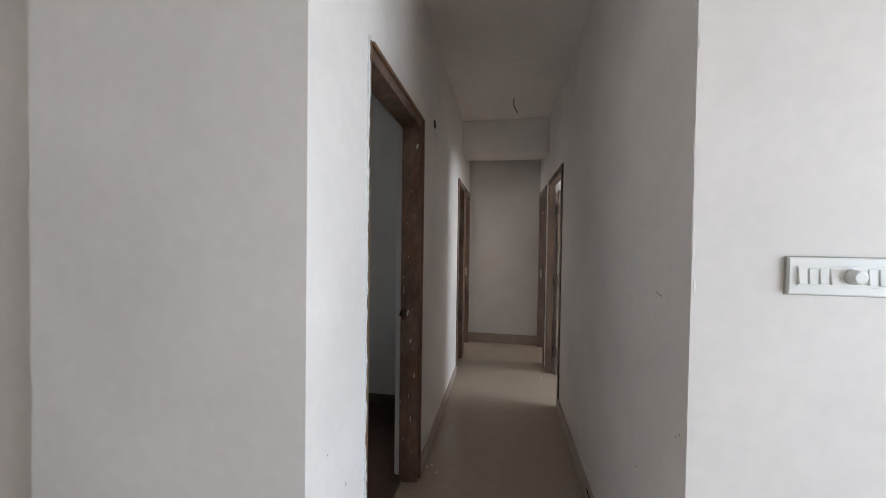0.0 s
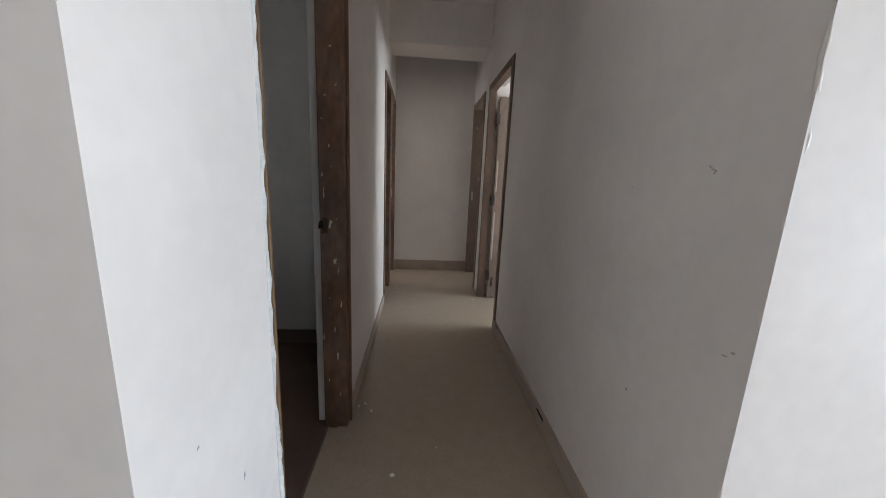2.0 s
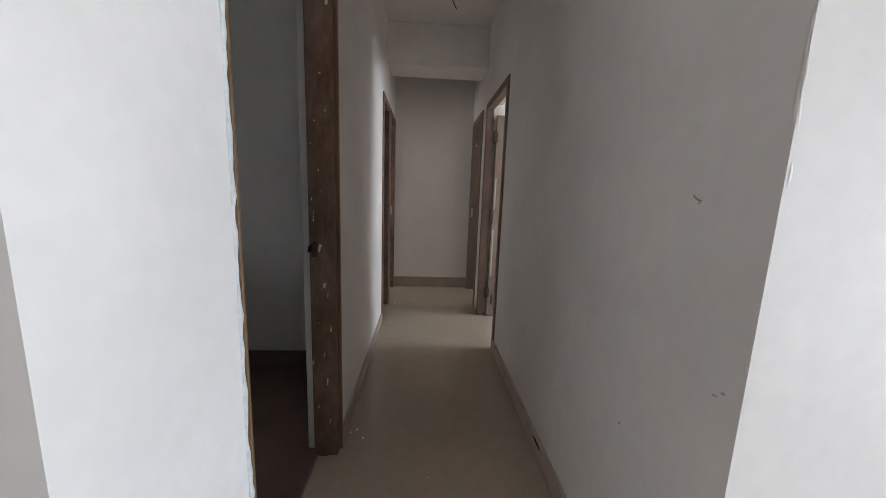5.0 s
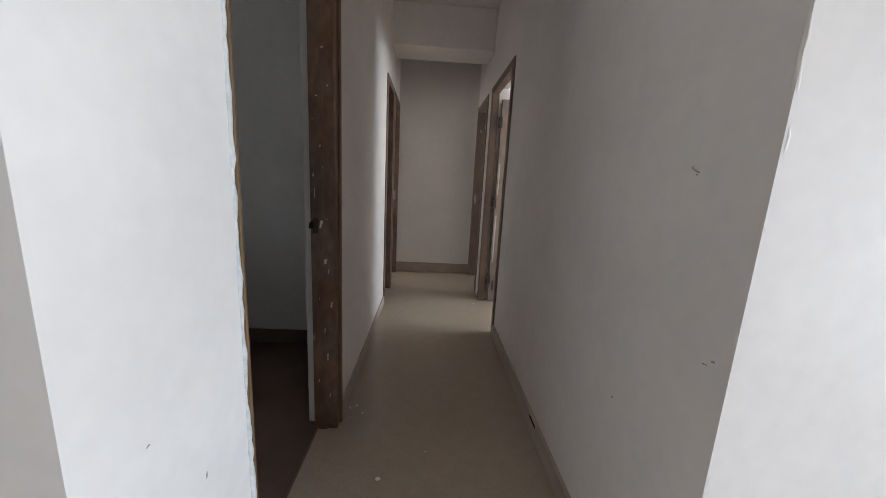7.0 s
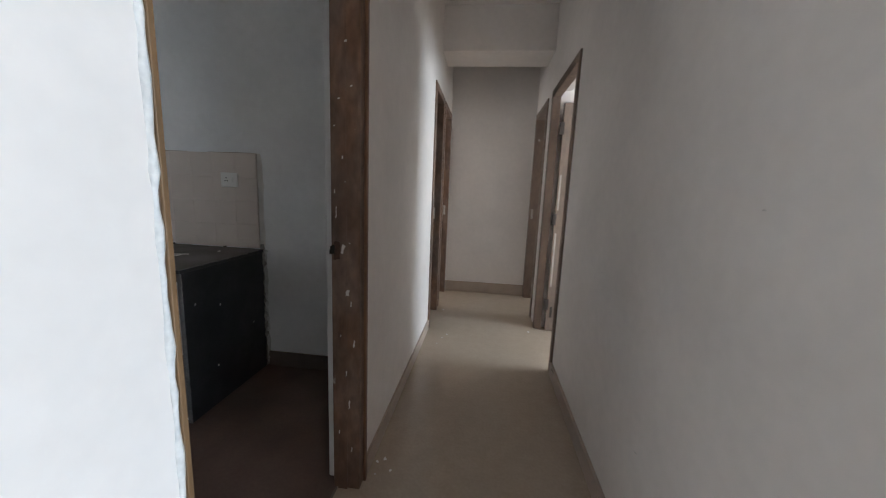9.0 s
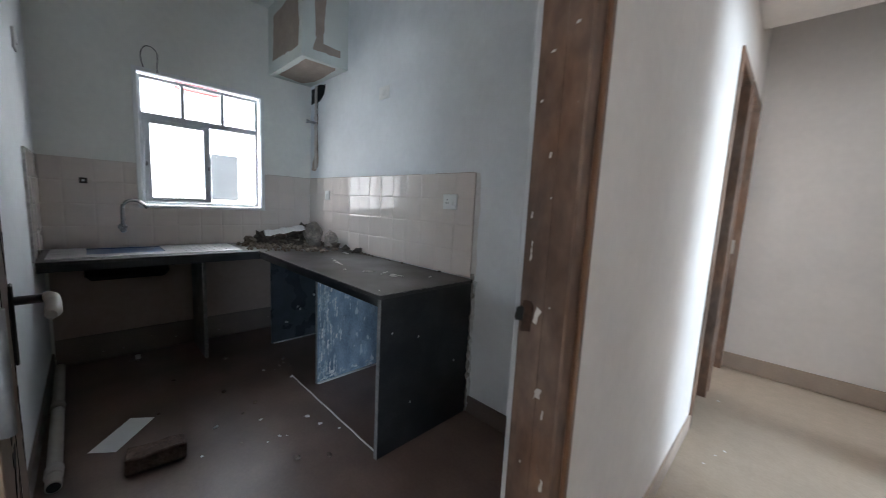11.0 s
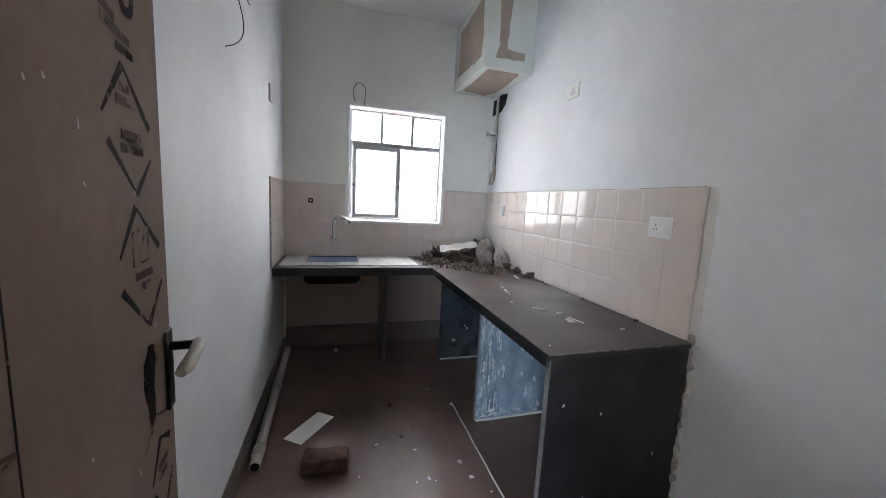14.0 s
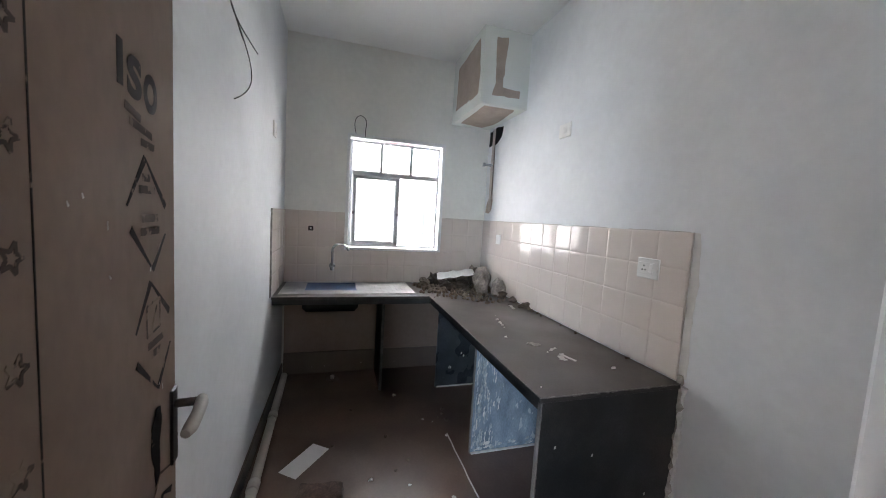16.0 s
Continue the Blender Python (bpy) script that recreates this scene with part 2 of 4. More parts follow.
def tube(bm, pts, r, n=10, cap=True):
    rings = []
    pts = [Vector(p) for p in pts]
    ref = None
    for i, p in enumerate(pts):
        d = (pts[min(i + 1, len(pts) - 1)] - pts[max(i - 1, 0)]).normalized()
        if ref is None:
            ref = d.orthogonal().normalized()
        ref = (ref - d * ref.dot(d)).normalized()
        s = d.cross(ref)
        rad = r[i] if isinstance(r, (list, tuple)) else r
        rings.append([bm.verts.new(p + (ref * math.cos(2 * math.pi * k / n) + s * math.sin(2 * math.pi * k / n)) * rad) for k in range(n)])
    for a, b in zip(rings, rings[1:]):
        for k in range(n):
            f = bm.faces.new((a[k], a[(k + 1) % n], b[(k + 1) % n], b[k]))
            f.smooth = True
    if cap:
        bm.faces.new(list(reversed(rings[0])))
        bm.faces.new(rings[-1])
    return bm


def bez(p0, p1, p2, p3, n=10):
    p0, p1, p2, p3 = map(Vector, (p0, p1, p2, p3))
    return [p0 * (1 - t) ** 3 + p1 * 3 * t * (1 - t) ** 2 + p2 * 3 * t * t * (1 - t) + p3 * t ** 3 for t in [i / (n - 1) for i in range(n)]]


def lump(rng, sx, sy, sz, sub=2, rough=0.25, flat=True):
    """A broken, uneven stone that rests on z = 0."""
    bm = bmesh.new()
    bmesh.ops.create_icosphere(bm, subdivisions=sub, radius=1.0)
    off = Vector((rng.uniform(0, 50), rng.uniform(0, 50), rng.uniform(0, 50)))
    for v in bm.verts:
        k = 1 + rough * noise.noise(v.co * 1.6 + off) * 2 + rough * 0.5 * noise.noise(v.co * 4 + off)
        v.co = Vector((v.co.x * sx, v.co.y * sy, v.co.z * sz)) * k
    lo = min(v.co.z for v in bm.verts)
    for v in bm.verts:
        v.co.z = max(v.co.z - lo - sz * 0.25, 0)
    for f in bm.faces:
        f.smooth = sub > 2 or not flat
    return bm


def structure(ob, label, category):
    return tagged(ob, label, category, kind="structure")


# ---- the large structure ----
H = 2.82
LX, RX, WT = -0.483, 0.49, 0.145
EY = 5.09
KX, KY0, KY1 = -3.58, 1.16, 2.935

structure(part("floor", boxes((-0.572, -4.1, -0.15, 3.62, 7.2, 0.0)), M_FLOOR), "dusty grey-beige vitrified tile floor of the corridor", "floor")
structure(part("floor_kitchen", boxes((-3.7, 0.84, -0.15, -0.576, 3.05, -0.002)), M_KFLOOR), "dusty brown tile floor of the kitchen", "floor")
structure(part("floor_store", boxes((-2.1, 3.054, -0.15, -0.576, 7.2, -0.002)), M_FLOOR), "dusty grey-beige tile floor of the side rooms", "floor")
structure(part("floor_hall", boxes((-3.7, -4.1, -0.15, -0.576, 0.836, -0.002)), M_FLOOR), "dusty grey-beige tile floor of the hall", "floor")
structure(part("ceiling", boxes((-3.8, -4.1, H, 3.62, 7.2, H + 0.15)), M_WALL), "plain white puttied ceiling", "ceiling")
structure(part("ceiling_kitchen", boxes((KX, KY0 + 0.004, H - 0.012, LX - WT, KY1, H - 0.001)), M_CEIL), "plain white painted kitchen ceiling", "ceiling")

# the kitchen door's, the side doors' and the windows' openings
KD0, KD1, KDT = 1.262, 2.10, 2.13
LA0, LA1, LB0, LB1 = 3.78, 4.36, 4.42, 5.05
RA0, RA1, RB0, RB1 = 3.165, 4.07, 4.29, 5.05
DT = 2.10
WY0, WY1, WZ0, WZ1 = 1.645, 2.512, 1.09, 2.08

wall_hall_left = structure(part("wall_hall_left", boxes((-1.36, 0.868, 0, LX, KY0, H), (-3.7, 1.03, 0, -1.36, KY0, H)), M_WALL), "white puttied wall at the corridor's mouth", "wall")
wall_corridor_left = structure(part("wall_corridor_left", boxes(
    (LX - WT, KY0, 0, LX, KD0, H), (LX - WT, KD0, KDT, LX, KD1, H), (LX - WT, KD1, 0, LX, LA0, H), (LX - WT, LA0, DT, LX, LA1, H),
    (LX - WT, LA1, 0, LX, LB0, H), (LX - WT, LB0, DT, LX, LB1, H), (LX - WT, LB1, 0, LX, EY, H)), M_WALL), "white puttied corridor wall with door openings", "wall")
wall_corridor_right = structure(part("wall_corridor_right", boxes(
    (RX, 1.205, 0, RX + WT, RA0, H), (RX, RA0, DT, RX + WT, RA1, H), (RX, RA1, 0, RX + WT, RB0, H), (RX, RB0, DT, RX + WT, RB1, H), (RX, RB1, 0, RX + WT, EY, H)), M_WALL),
    "scuffed white puttied corridor wall with door openings", "wall")
structure(part("wall_hall_right", boxes((RX, 1.085, 0, 3.5, 1.205, H)), M_WALL), "bright white puttied hall wall", "wall")
structure(part("wall_end", boxes((-2.1, EY, 0, 3.62, EY + 0.12, H)), M_WALL), "white wall closing the corridor", "wall")
wall_kitchen_right = structure(part("wall_kitchen_right", boxes((-3.7, KY1, 0, LX - WT, 3.05, H)), M_KWALL), "cool white kitchen wall above the tiles", "wall")
wall_kitchen_back = structure(part("wall_kitchen_back", boxes(
    (-3.7, KY0, 0, KX, WY0, H), (-3.7, WY1, 0, KX, KY1, H), (-3.7, WY0, 0, KX, WY1, WZ0), (-3.7, WY0, WZ1, KX, WY1, H)), M_KBACK), "white kitchen wall round the window, bounce light tinted into its colour", "wall")
wall_kitchen_left = structure(part("wall_kitchen_left", boxes((KX, KY0, 0, LX - WT, KY0 + 0.004, H)), M_KWALL), "cool white painted kitchen wall", "wall")
structure(part("wall_hall_west", boxes((-3.8, -4.0, 0, -3.7, KY0, H)), M_WALL), "white puttied hall wall", "wall")
structure(part("wall_hall_south", boxes((-3.8, -4.1, 0, 3.62, -4.0, H)), M_WALL), "plain white hall wall", "wall")
structure(part("wall_east", boxes((3.5, -4.0, 0, 3.62, -1.65, H), (3.5, -1.65, 2.2, 3.62, 0.65, H), (3.5, 0.65, 0, 3.62, 2.4, H), (3.5, 2.4, 0, 3.62, 3.8, 0.95), (3.5, 2.4, 2.05, 3.62, 3.8, H),
                            (3.5, 3.8, 0, 3.62, 4.36, H), (3.5, 4.36, 0, 3.62, 4.96, 0.95), (3.5, 4.36, 2.05, 3.62, 4.96, H), (3.5, 4.96, 0, 3.62, EY, H)), M_WALL), "plain white outer wall", "wall")
structure(part("wall_rooms_right", boxes((RX + WT, 4.13, 0, 3.5, 4.23, H)), M_WALL), "plain white partition between two rooms", "wall")
structure(part("wall_rooms_left", boxes((-2.0, 4.375, 0, LX - WT, 4.405, H)), M_WALL), "plain white partition between two rooms", "wall")
structure(part("wall_west", boxes((-2.1, 3.05, 0, -2.0, 4.52, H), (-2.1, 4.52, 0, -2.0, 4.96, 1.2), (-2.1, 4.52, 2.0, -2.0, 4.96, H), (-2.1, 4.96, 0, -2.0, EY, H)), M_WALL), "plain white outer wall", "wall")
structure(part("beam", boxes((LX, 4.15, 2.45, RX, 4.55, H), bevel=0.004), M_WALL), "white plastered ceiling beam across the corridor", "beam")

# skirting
structure(part("baseboard_right", boxes((RX - 0.018, 1.205, 0.001, RX, RA0 - 0.002, 0.09), bevel=0.002), M_SKIRT), "beige tile skirting", "skirting")
structure(part("baseboard_left", boxes((LX, KD1 + 0.02, 0.001, LX + 0.012, LA0 - 0.002, 0.09), bevel=0.002), M_SKIRT), "beige tile skirting", "skirting")
structure(part("baseboard_end", boxes((LX, EY - 0.014, 0.001, RX, EY, 0.128), bevel=0.002), M_SKIRT), "beige tile skirting", "skirting")
structure(part("baseboard_kitchen_left", boxes((KX, KY0 + 0.004, 0, LX - WT - 0.002, KY0 + 0.016, 0.10), bevel=0.002), M_KSKIRT), "brown tile skirting", "skirting")
structure(part("baseboard_kitchen_back", boxes((KX, KY0 + 0.02, 0, KX + 0.012, KY1 - 0.02, 0.19), bevel=0.002), M_KSKIRT), "dirty brown tile skirting", "skirting")
structure(part("baseboard_kitchen_right", boxes((-1.44, KY1 - 0.012, 0, LX - WT - 0.02, KY1, 0.10), bevel=0.002), M_KSKIRT), "brown tile skirting", "skirting")
structure(part("baseboard_kitchen_front", boxes((LX - WT - 0.012, KD1 + 0.03, 0, LX - WT, KY1 - 0.014, 0.10), bevel=0.002), M_KSKIRT), "brown tile skirting", "skirting")
structure(part("threshold", boxes((-0.579, KD0 + 0.02, -0.01, -0.569, KD1 - 0.064, 0.0015), bevel=0.0005), M_KSKIRT), "thin dark joint between corridor and kitchen floor", "threshold")


# ---- doors ----
def door_frame(name, x0, x1, y0, y1, top, mat, label, edge=None, edge_x=None, depth=0.06, near=0.06):
    root = structure(part(name, boxes((x0, y0, 0.0, x1, y0 + near, top), bevel=0.004), mat), label, "door frame")
    part("jamb", boxes((x0, y1 - depth, 0.0, x1, y1, top), bevel=0.004), mat, root)
    part("head", boxes((x0, y0 + near, top - depth, x1, y1 - depth, top), bevel=0.004), mat, root)
    if edge:
        a, b = edge_x
        part("moulding", boxes((a - 0.003, y0 + 0.001, 0.0, b - 0.009, y0 + 0.011, top + 0.002), bevel=0.001), M_PINE, root, "thin tan edge strip")
        part("moulding", boxes((a, y1 - 0.016, 0.0, b, y1 + 0.004, top + 0.004), bevel=0.003), edge, root, "thin red-brown edge moulding")
        part("moulding", boxes((a, y0 + 0.016, top - 0.014, b, y1 - 0.016, top + 0.004), bevel=0.003), edge, root, "thin red-brown edge moulding")
    return root


kitchen_frame = door_frame("door_frame_kitchen", LX - 0.104, LX + 0.004, KD0, KD1, KDT, M_WOOD, "brown wooden door frame splashed with white paint", M_WOOD_EDGE, (LX + 0.004, LX + 0.016), near=0.016)
part("plaster_band", boxes((LX - WT - 0.002, KD1 - 0.012, 0, LX - 0.104, KD1 + 0.002, KDT - 0.05), bevel=0.005), M_KWALL, kitchen_frame, "smooth white plaster band")
part("stop", boxes((LX - 0.084, KD1 - 0.063, 0, LX - 0.045, KD1 - 0.0605, KDT - 0.06)), M_WOOD, kitchen_frame)
lf_a = door_frame("door_frame_left_a", LX - 0.10, LX + 0.012, LA0, LA1, DT, M_WOOD, "dark brown wooden door frame")
lf_b = door_frame("door_frame_left_b", LX - 0.06, LX + 0.012, LB0, LB1, DT, M_WOOD, "brown wooden door frame")
rf_a = door_frame("door_frame_right_a", RX - 0.012, RX + 0.055, RA0, RA1, DT, M_GREYWOOD, "grey-brown primed wooden door frame")
rf_b = door_frame("door_frame_right_b", RX - 0.012, RX + 0.10, RB0, RB1, DT, M_GREYWOOD, "brown primed wooden door frame")
for root, x, y in ((lf_a, LX - 0.055, LA1 - 0.062), (lf_b, LX - 0.03, LB1 - 0.062), (rf_b, RX + 0.02, RB1 - 0.062)):
    part("strike_plate", boxes((x - 0.012, y, 0.95, x + 0.012, y + 0.003, 1.06), bevel=0.001), M_GREYPL, root, "pale steel strike plate")


# ---- flat shapes: ragged patches, print and letters ----
def ragged(pts, jitter=0.004, step=0.03, seed=1, thick=0.0015):
    """A thin plate in its own xy plane with a torn outline through pts."""
    rng = random.Random(seed)
    out = []
    for (ax, ay), (bx, by) in zip(pts, pts[1:] + pts[:1]):
        n = max(1, int(math.hypot(bx - ax, by - ay) / step))
        for i in range(n):
            k = i / n
            j = jitter if i else jitter * 0.4
            out.append((ax + (bx - ax) * k + rng.uniform(-j, j), ay + (by - ay) * k + rng.uniform(-j, j)))
    bm = bmesh.new()
    f = bm.faces.new([bm.verts.new((x, y, 0)) for x, y in out])
    bmesh.ops.triangulate(bm, faces=[f])
    g = bmesh.ops.extrude_face_region(bm, geom=bm.faces[:])
    for v in g["geom"]:
        if isinstance(v, bmesh.types.BMVert):
            v.co.z += thick
    bmesh.ops.recalc_face_normals(bm, faces=bm.faces[:])
    return bm


def basis(origin, ax, ay):
    ax, ay = Vector(ax), Vector(ay)
    m = Matrix((ax, ay, ax.cross(ay))).transposed().to_4x4()
    return Matrix.Translation(origin) @ m


def glyphs(text, w, h, bold=0.0):
    """The mesh of a text, w wide and h high, centred, in its xy plane."""
    cu = bpy.data.curves.new("text", "FONT")
    cu.body, cu.extrude, cu.offset, cu.size = text, 0.004, bold, 1.0
    ob = new("text", cu)
    me = bpy.data.meshes.new_from_object(ob.evaluated_get(bpy.context.evaluated_depsgraph_get()))
    bpy.data.objects.remove(ob)
    bpy.data.curves.remove(cu)
    bm = bmesh.new()
    bm.from_mesh(me)
    bpy.data.meshes.remove(me)
    xs, ys = [v.co.x for v in bm.verts], [v.co.y for v in bm.verts]
    for v in bm.verts:
        v.co = Vector(((v.co.x - (min(xs) + max(xs)) / 2) / (max(xs) - min(xs)) * w, (v.co.y - (min(ys) + max(ys)) / 2) / (max(ys) - min(ys)) * h, 0.0002 if v.co.z > 0 else -0.0006))
    return bm


def strokes(lines, width):
    bm = bmesh.new()
    for (ax, ay), (bx, by), *ws in lines:
        d = Vector((bx - ax, by - ay, 0)).normalized()
        s = Vector((-d.y, d.x, 0)) * width / 2
        wa, wb = ws if ws else (1, 1)
        q = [Vector((ax, ay, 0)) - s * wa, Vector((bx, by, 0)) - s * wb, Vector((bx, by, 0)) + s * wb, Vector((ax, ay, 0)) + s * wa]
        top = [bm.verts.new(v + Vector((0, 0, 0.0002))) for v in q]
        low = [bm.verts.new(v - Vector((0, 0, 0.0006))) for v in q]
        bm.faces.new(top)
        for i in range(4):
            bm.faces.new((low[i], low[(i + 1) % 4], top[(i + 1) % 4], top[i]))
    return bm


def star_lines(r, points=5, inner=0.42, cx=0.0, cy=0.0):
    p = []
    for i in range(points * 2):
        a = math.pi / 2 + math.pi * i / points
        k = r if i % 2 == 0 else r * inner
        p.append((cx + k * math.cos(a), cy + k * math.sin(a)))
    return list(zip(p, p[1:] + p[:1]))


def laid(ob, m):
    ob.matrix_basis = m
    return ob


# ---- the kitchen door, open against the wall ----
LEAF_W, LEAF_T, LEAF_H = 0.69, 0.032, 2.03
door = part("door_kitchen", boxes((0, 0.0, 0.012, LEAF_W, LEAF_T, LEAF_H), bevel=0.0015), M_LEAF)
door.matrix_basis = pose(-0.60, 1.333, 0, 0, 0, 185.5)
tagged(door, "open brown wooden door covered in printed factory paper", "door", kind="structure")
part("hinge_edge", boxes((-0.0012, 0.001, 0.014, 0.0002, LEAF_T - 0.001, LEAF_H - 0.002)), M_PINE, door, "pale pine edge strip")
part("paper_seam", boxes((0.2735, -0.0008, 0.014, 0.2757, 0.001, LEAF_H - 0.004)), M_INK, door, "dark seam line in the paper")


def on_leaf(u, z, down=False):
    """A place on the leaf's face: upright, or turned so that a text reads downwards."""
    return basis((u, -0.0006, z), (0, 0, -1), (1, 0, 0)) if down else basis((u, -0.0006, z), (1, 0, 0), (0, 0, 1))


for ch, z in (("Y", 1.350), ("D", 1.277), ("O", 1.222), ("O", 1.166), ("R", 1.102), ("G", 0.962), ("A", 0.905)):
    laid(part("letter", glyphs(ch, 0.046 if ch != "A" else 0.052, 0.071, 0.055), M_INK, door, "large black printed letter"), on_leaf(0.178, z, True))
for ch, u, z, w in (("I", 0.462, 1.600, 0.018), ("S", 0.510, 1.592, 0.050), ("O", 0.572, 1.585, 0.056)):
    laid(part("letter", glyphs(ch, w, 0.064, 0.045), M_INK, door, "rubbed dark printed letter"), on_leaf(u, z))
for z in (1.66, 1.559, 1.456, 1.346, 1.240, 1.136, 0.934, 0.83, 0.72):
    laid(part("printed_star", strokes(star_lines(0.016), 0.0042), M_INK2, door, "small printed star"), on_leaf(0.246, z, True))
laid(part("printed_star", strokes(star_lines(0.035, 4, 0.3), 0.006), M_INK2, door, "large four-pointed printed star"), on_leaf(0.135, 1.033, True))
laid(part("printed_star", strokes(star_lines(0.026, 4, 0.35), 0.005), M_INK2, door, "four-pointed printed star"), on_leaf(0.245, 1.043, True))
laid(part("printed_star", strokes(star_lines(0.03, 4, 0.3), 0.005), M_INK2, door, "four-pointed printed star"), on_leaf(0.20, 1.045, True))


PRINT_U, PRINT_Z = 0.020, -0.011


def diamond(top, right, left, low_left, low, low_right, bars):
    top, right, left, low_left, low, low_right = [(u + PRINT_U, z + PRINT_Z) for u, z in (top, right, left, low_left, low, low_right)]
    lines = [(top, right, 0.4, 1.6), (top, left, 1.6, 0.5), (low_left, low, 1.5, 0.4), (low_right, low, 0.5, 1.5)]
    mark = strokes(lines, 0.0085)
    laid(part("printed_mark", mark, M_INK, door, "dark printed diamond mark"), on_leaf(0, 0))
    b = strokes([((u0 + PRINT_U, z + PRINT_Z), (u1 + PRINT_U, z + PRINT_Z)) for u0, u1, z in bars], 0.013)
    laid(part("printed_bars", b, M_INK2, door, "unreadable rubbed print"), on_leaf(0, 0))


diamond((0.525, 1.487), (0.618, 1.408), (0.456, 1.408), (0.468, 1.371), (0.553, 1.296), (0.617, 1.356), ((0.515, 0.545, 1.455), (0.50, 0.565, 1.435), (0.51, 0.58, 1.387), (0.505, 0.585, 1.365)))
diamond((0.543, 1.275), (0.634, 1.200), (0.480, 1.200), (0.482, 1.149), (0.572, 1.068), (0.640, 1.135), ((0.53, 0.60, 1.162), (0.545, 0.585, 1.142)))
laid(part("printed_mark", strokes([((0.525, 1.235), (0.585, 1.24)), ((0.585, 1.24), (0.585, 1.185)), ((0.585, 1.185), (0.525, 1.18)), ((0.525, 1.18), (0.525, 1.235)), ((0.545, 1.19), (0.57, 1.228))], 0.004), M_INK2, door), on_leaf(PRINT_U, PRINT_Z))
diamond((0.59, 0.84), (0.64, 0.815), (0.545, 0.77), (0.55, 0.745), (0.60, 0.68), (0.645, 0.74), ((0.575, 0.62, 0.785), (0.575, 0.615, 0.765)))
laid(part("printed_bars", strokes([((0.475, 1.545), (0.53, 1.535)), ((0.49, 1.525), (0.575, 1.515)), ((0.53, 1.50), (0.585, 1.497))], 0.012), M_INK2, door, "unreadable rubbed print"), on_leaf(0, 0))
laid(part("printed_mark", ragged([(0.575, 1.036), (0.598, 1.03), (0.602, 1.0), (0.59, 0.955), (0.592, 0.90), (0.57, 0.885), (0.562, 0.93), (0.55, 0.965), (0.553, 1.01)], 0.002, 0.01, 5, 0.0008), M_INK, door, "black printed badge"), on_leaf(0.004, -0.014))
laid(part("printed_mark", strokes([((0.60, 0.88), (0.655, 0.86)), ((0.545, 0.835), (0.60, 0.88))], 0.004), M_INK2, door), on_leaf(0, 0))
# scratches that bare the pale wood
rng = random.Random(12)
laid(part("scratch", strokes([((0.172, 1.125), (0.19, 1.078), 0.5, 1.0)], 0.006), M_PAPER, door, "pale scratch"), on_leaf(0, 0))
for u, z, s in ((0.418, 1.375, 0.012), (0.36, 1.41, 0.006), (0.33, 1.40, 0.006), (0.565, 1.292, 0.008), (0.60, 1.07, 0.008), (0.615, 1.055, 0.01), (0.30, 0.80, 0.008), (0.42, 1.30, 0.005), (0.39, 0.95, 0.006), (0.52, 0.83, 0.009), (0.13, 0.86, 0.01)):
    laid(part("scratch", strokes([((u, z), (u + rng.uniform(-0.004, 0.006), z - s), 0.4, 1)], 0.003), M_GREYPL, door, "pale scratch"), on_leaf(0, 0))
# lock plate and lever
plate = part("lock_plate", boxes((0.652, -0.006, 0.855, 0.686, 0.0, 1.02), bevel=0.003), M_DARKMETAL, door, "dark bronze lock plate")
lev = bmesh.new()
tube(lev, [(0.669, -0.005, 0.985), (0.669, -0.05, 0.985)], 0.009, 12)
part("spindle", lev, M_DARKMETAL, plate)
lev = bmesh.new()
tube(lev, [(0.675, -0.052, 0.987), (0.655, -0.056, 0.987), (0.62, -0.057, 0.983), (0.58, -0.054, 0.976), (0.562, -0.050, 0.974)], [0.011, 0.0125, 0.012, 0.013, 0.009], 12)
part("lever", lev, M_GREYPL, plate, "ivory wrapped lever handle")
# pine edge: print and hinges
for z in (0.40, 0.515, 0.63, 0.745, 0.86, 0.965, 1.17, 1.285, 1.40, 1.53, 1.66):
    laid(part("edge_print", glyphs("PINE DOORS", 0.085, 0.016, 0.01), M_INK, door, "black words printed on the edge"), basis((-0.0016, 0.013, z), (0, 0, 1), (0, 1, 0)))
    laid(part("edge_star", strokes(star_lines(0.005), 0.002), M_INK, door), basis((-0.0016, 0.013, z - 0.056), (0, 0, 1), (0, 1, 0)))
for z in (0.30, 1.075, 1.75):
    hinge = part("hinge", boxes((-0.0035, 0.002, z - 0.05, -0.0012, 0.030, z + 0.05), bevel=0.0006), M_HINGE, door, "dull grey butt hinge plate")
    for k, y in enumerate((0.022, 0.011, 0.022, 0.011)):
        scr = bmesh.new()
        tube(scr, [(-0.0032, y, z + 0.036 - k * 0.024), (-0.0042, y, z + 0.036 - k * 0.024)], 0.0042, 8)
        part("screw_hole", scr, M_DARKMETAL, hinge)
    kn = bmesh.new()
    tube(kn, [(-0.006, -0.004, z - 0.05), (-0.006, -0.004, z + 0.05)], 0.005, 8)
    part("knuckle", kn, M_HINGE, hinge)

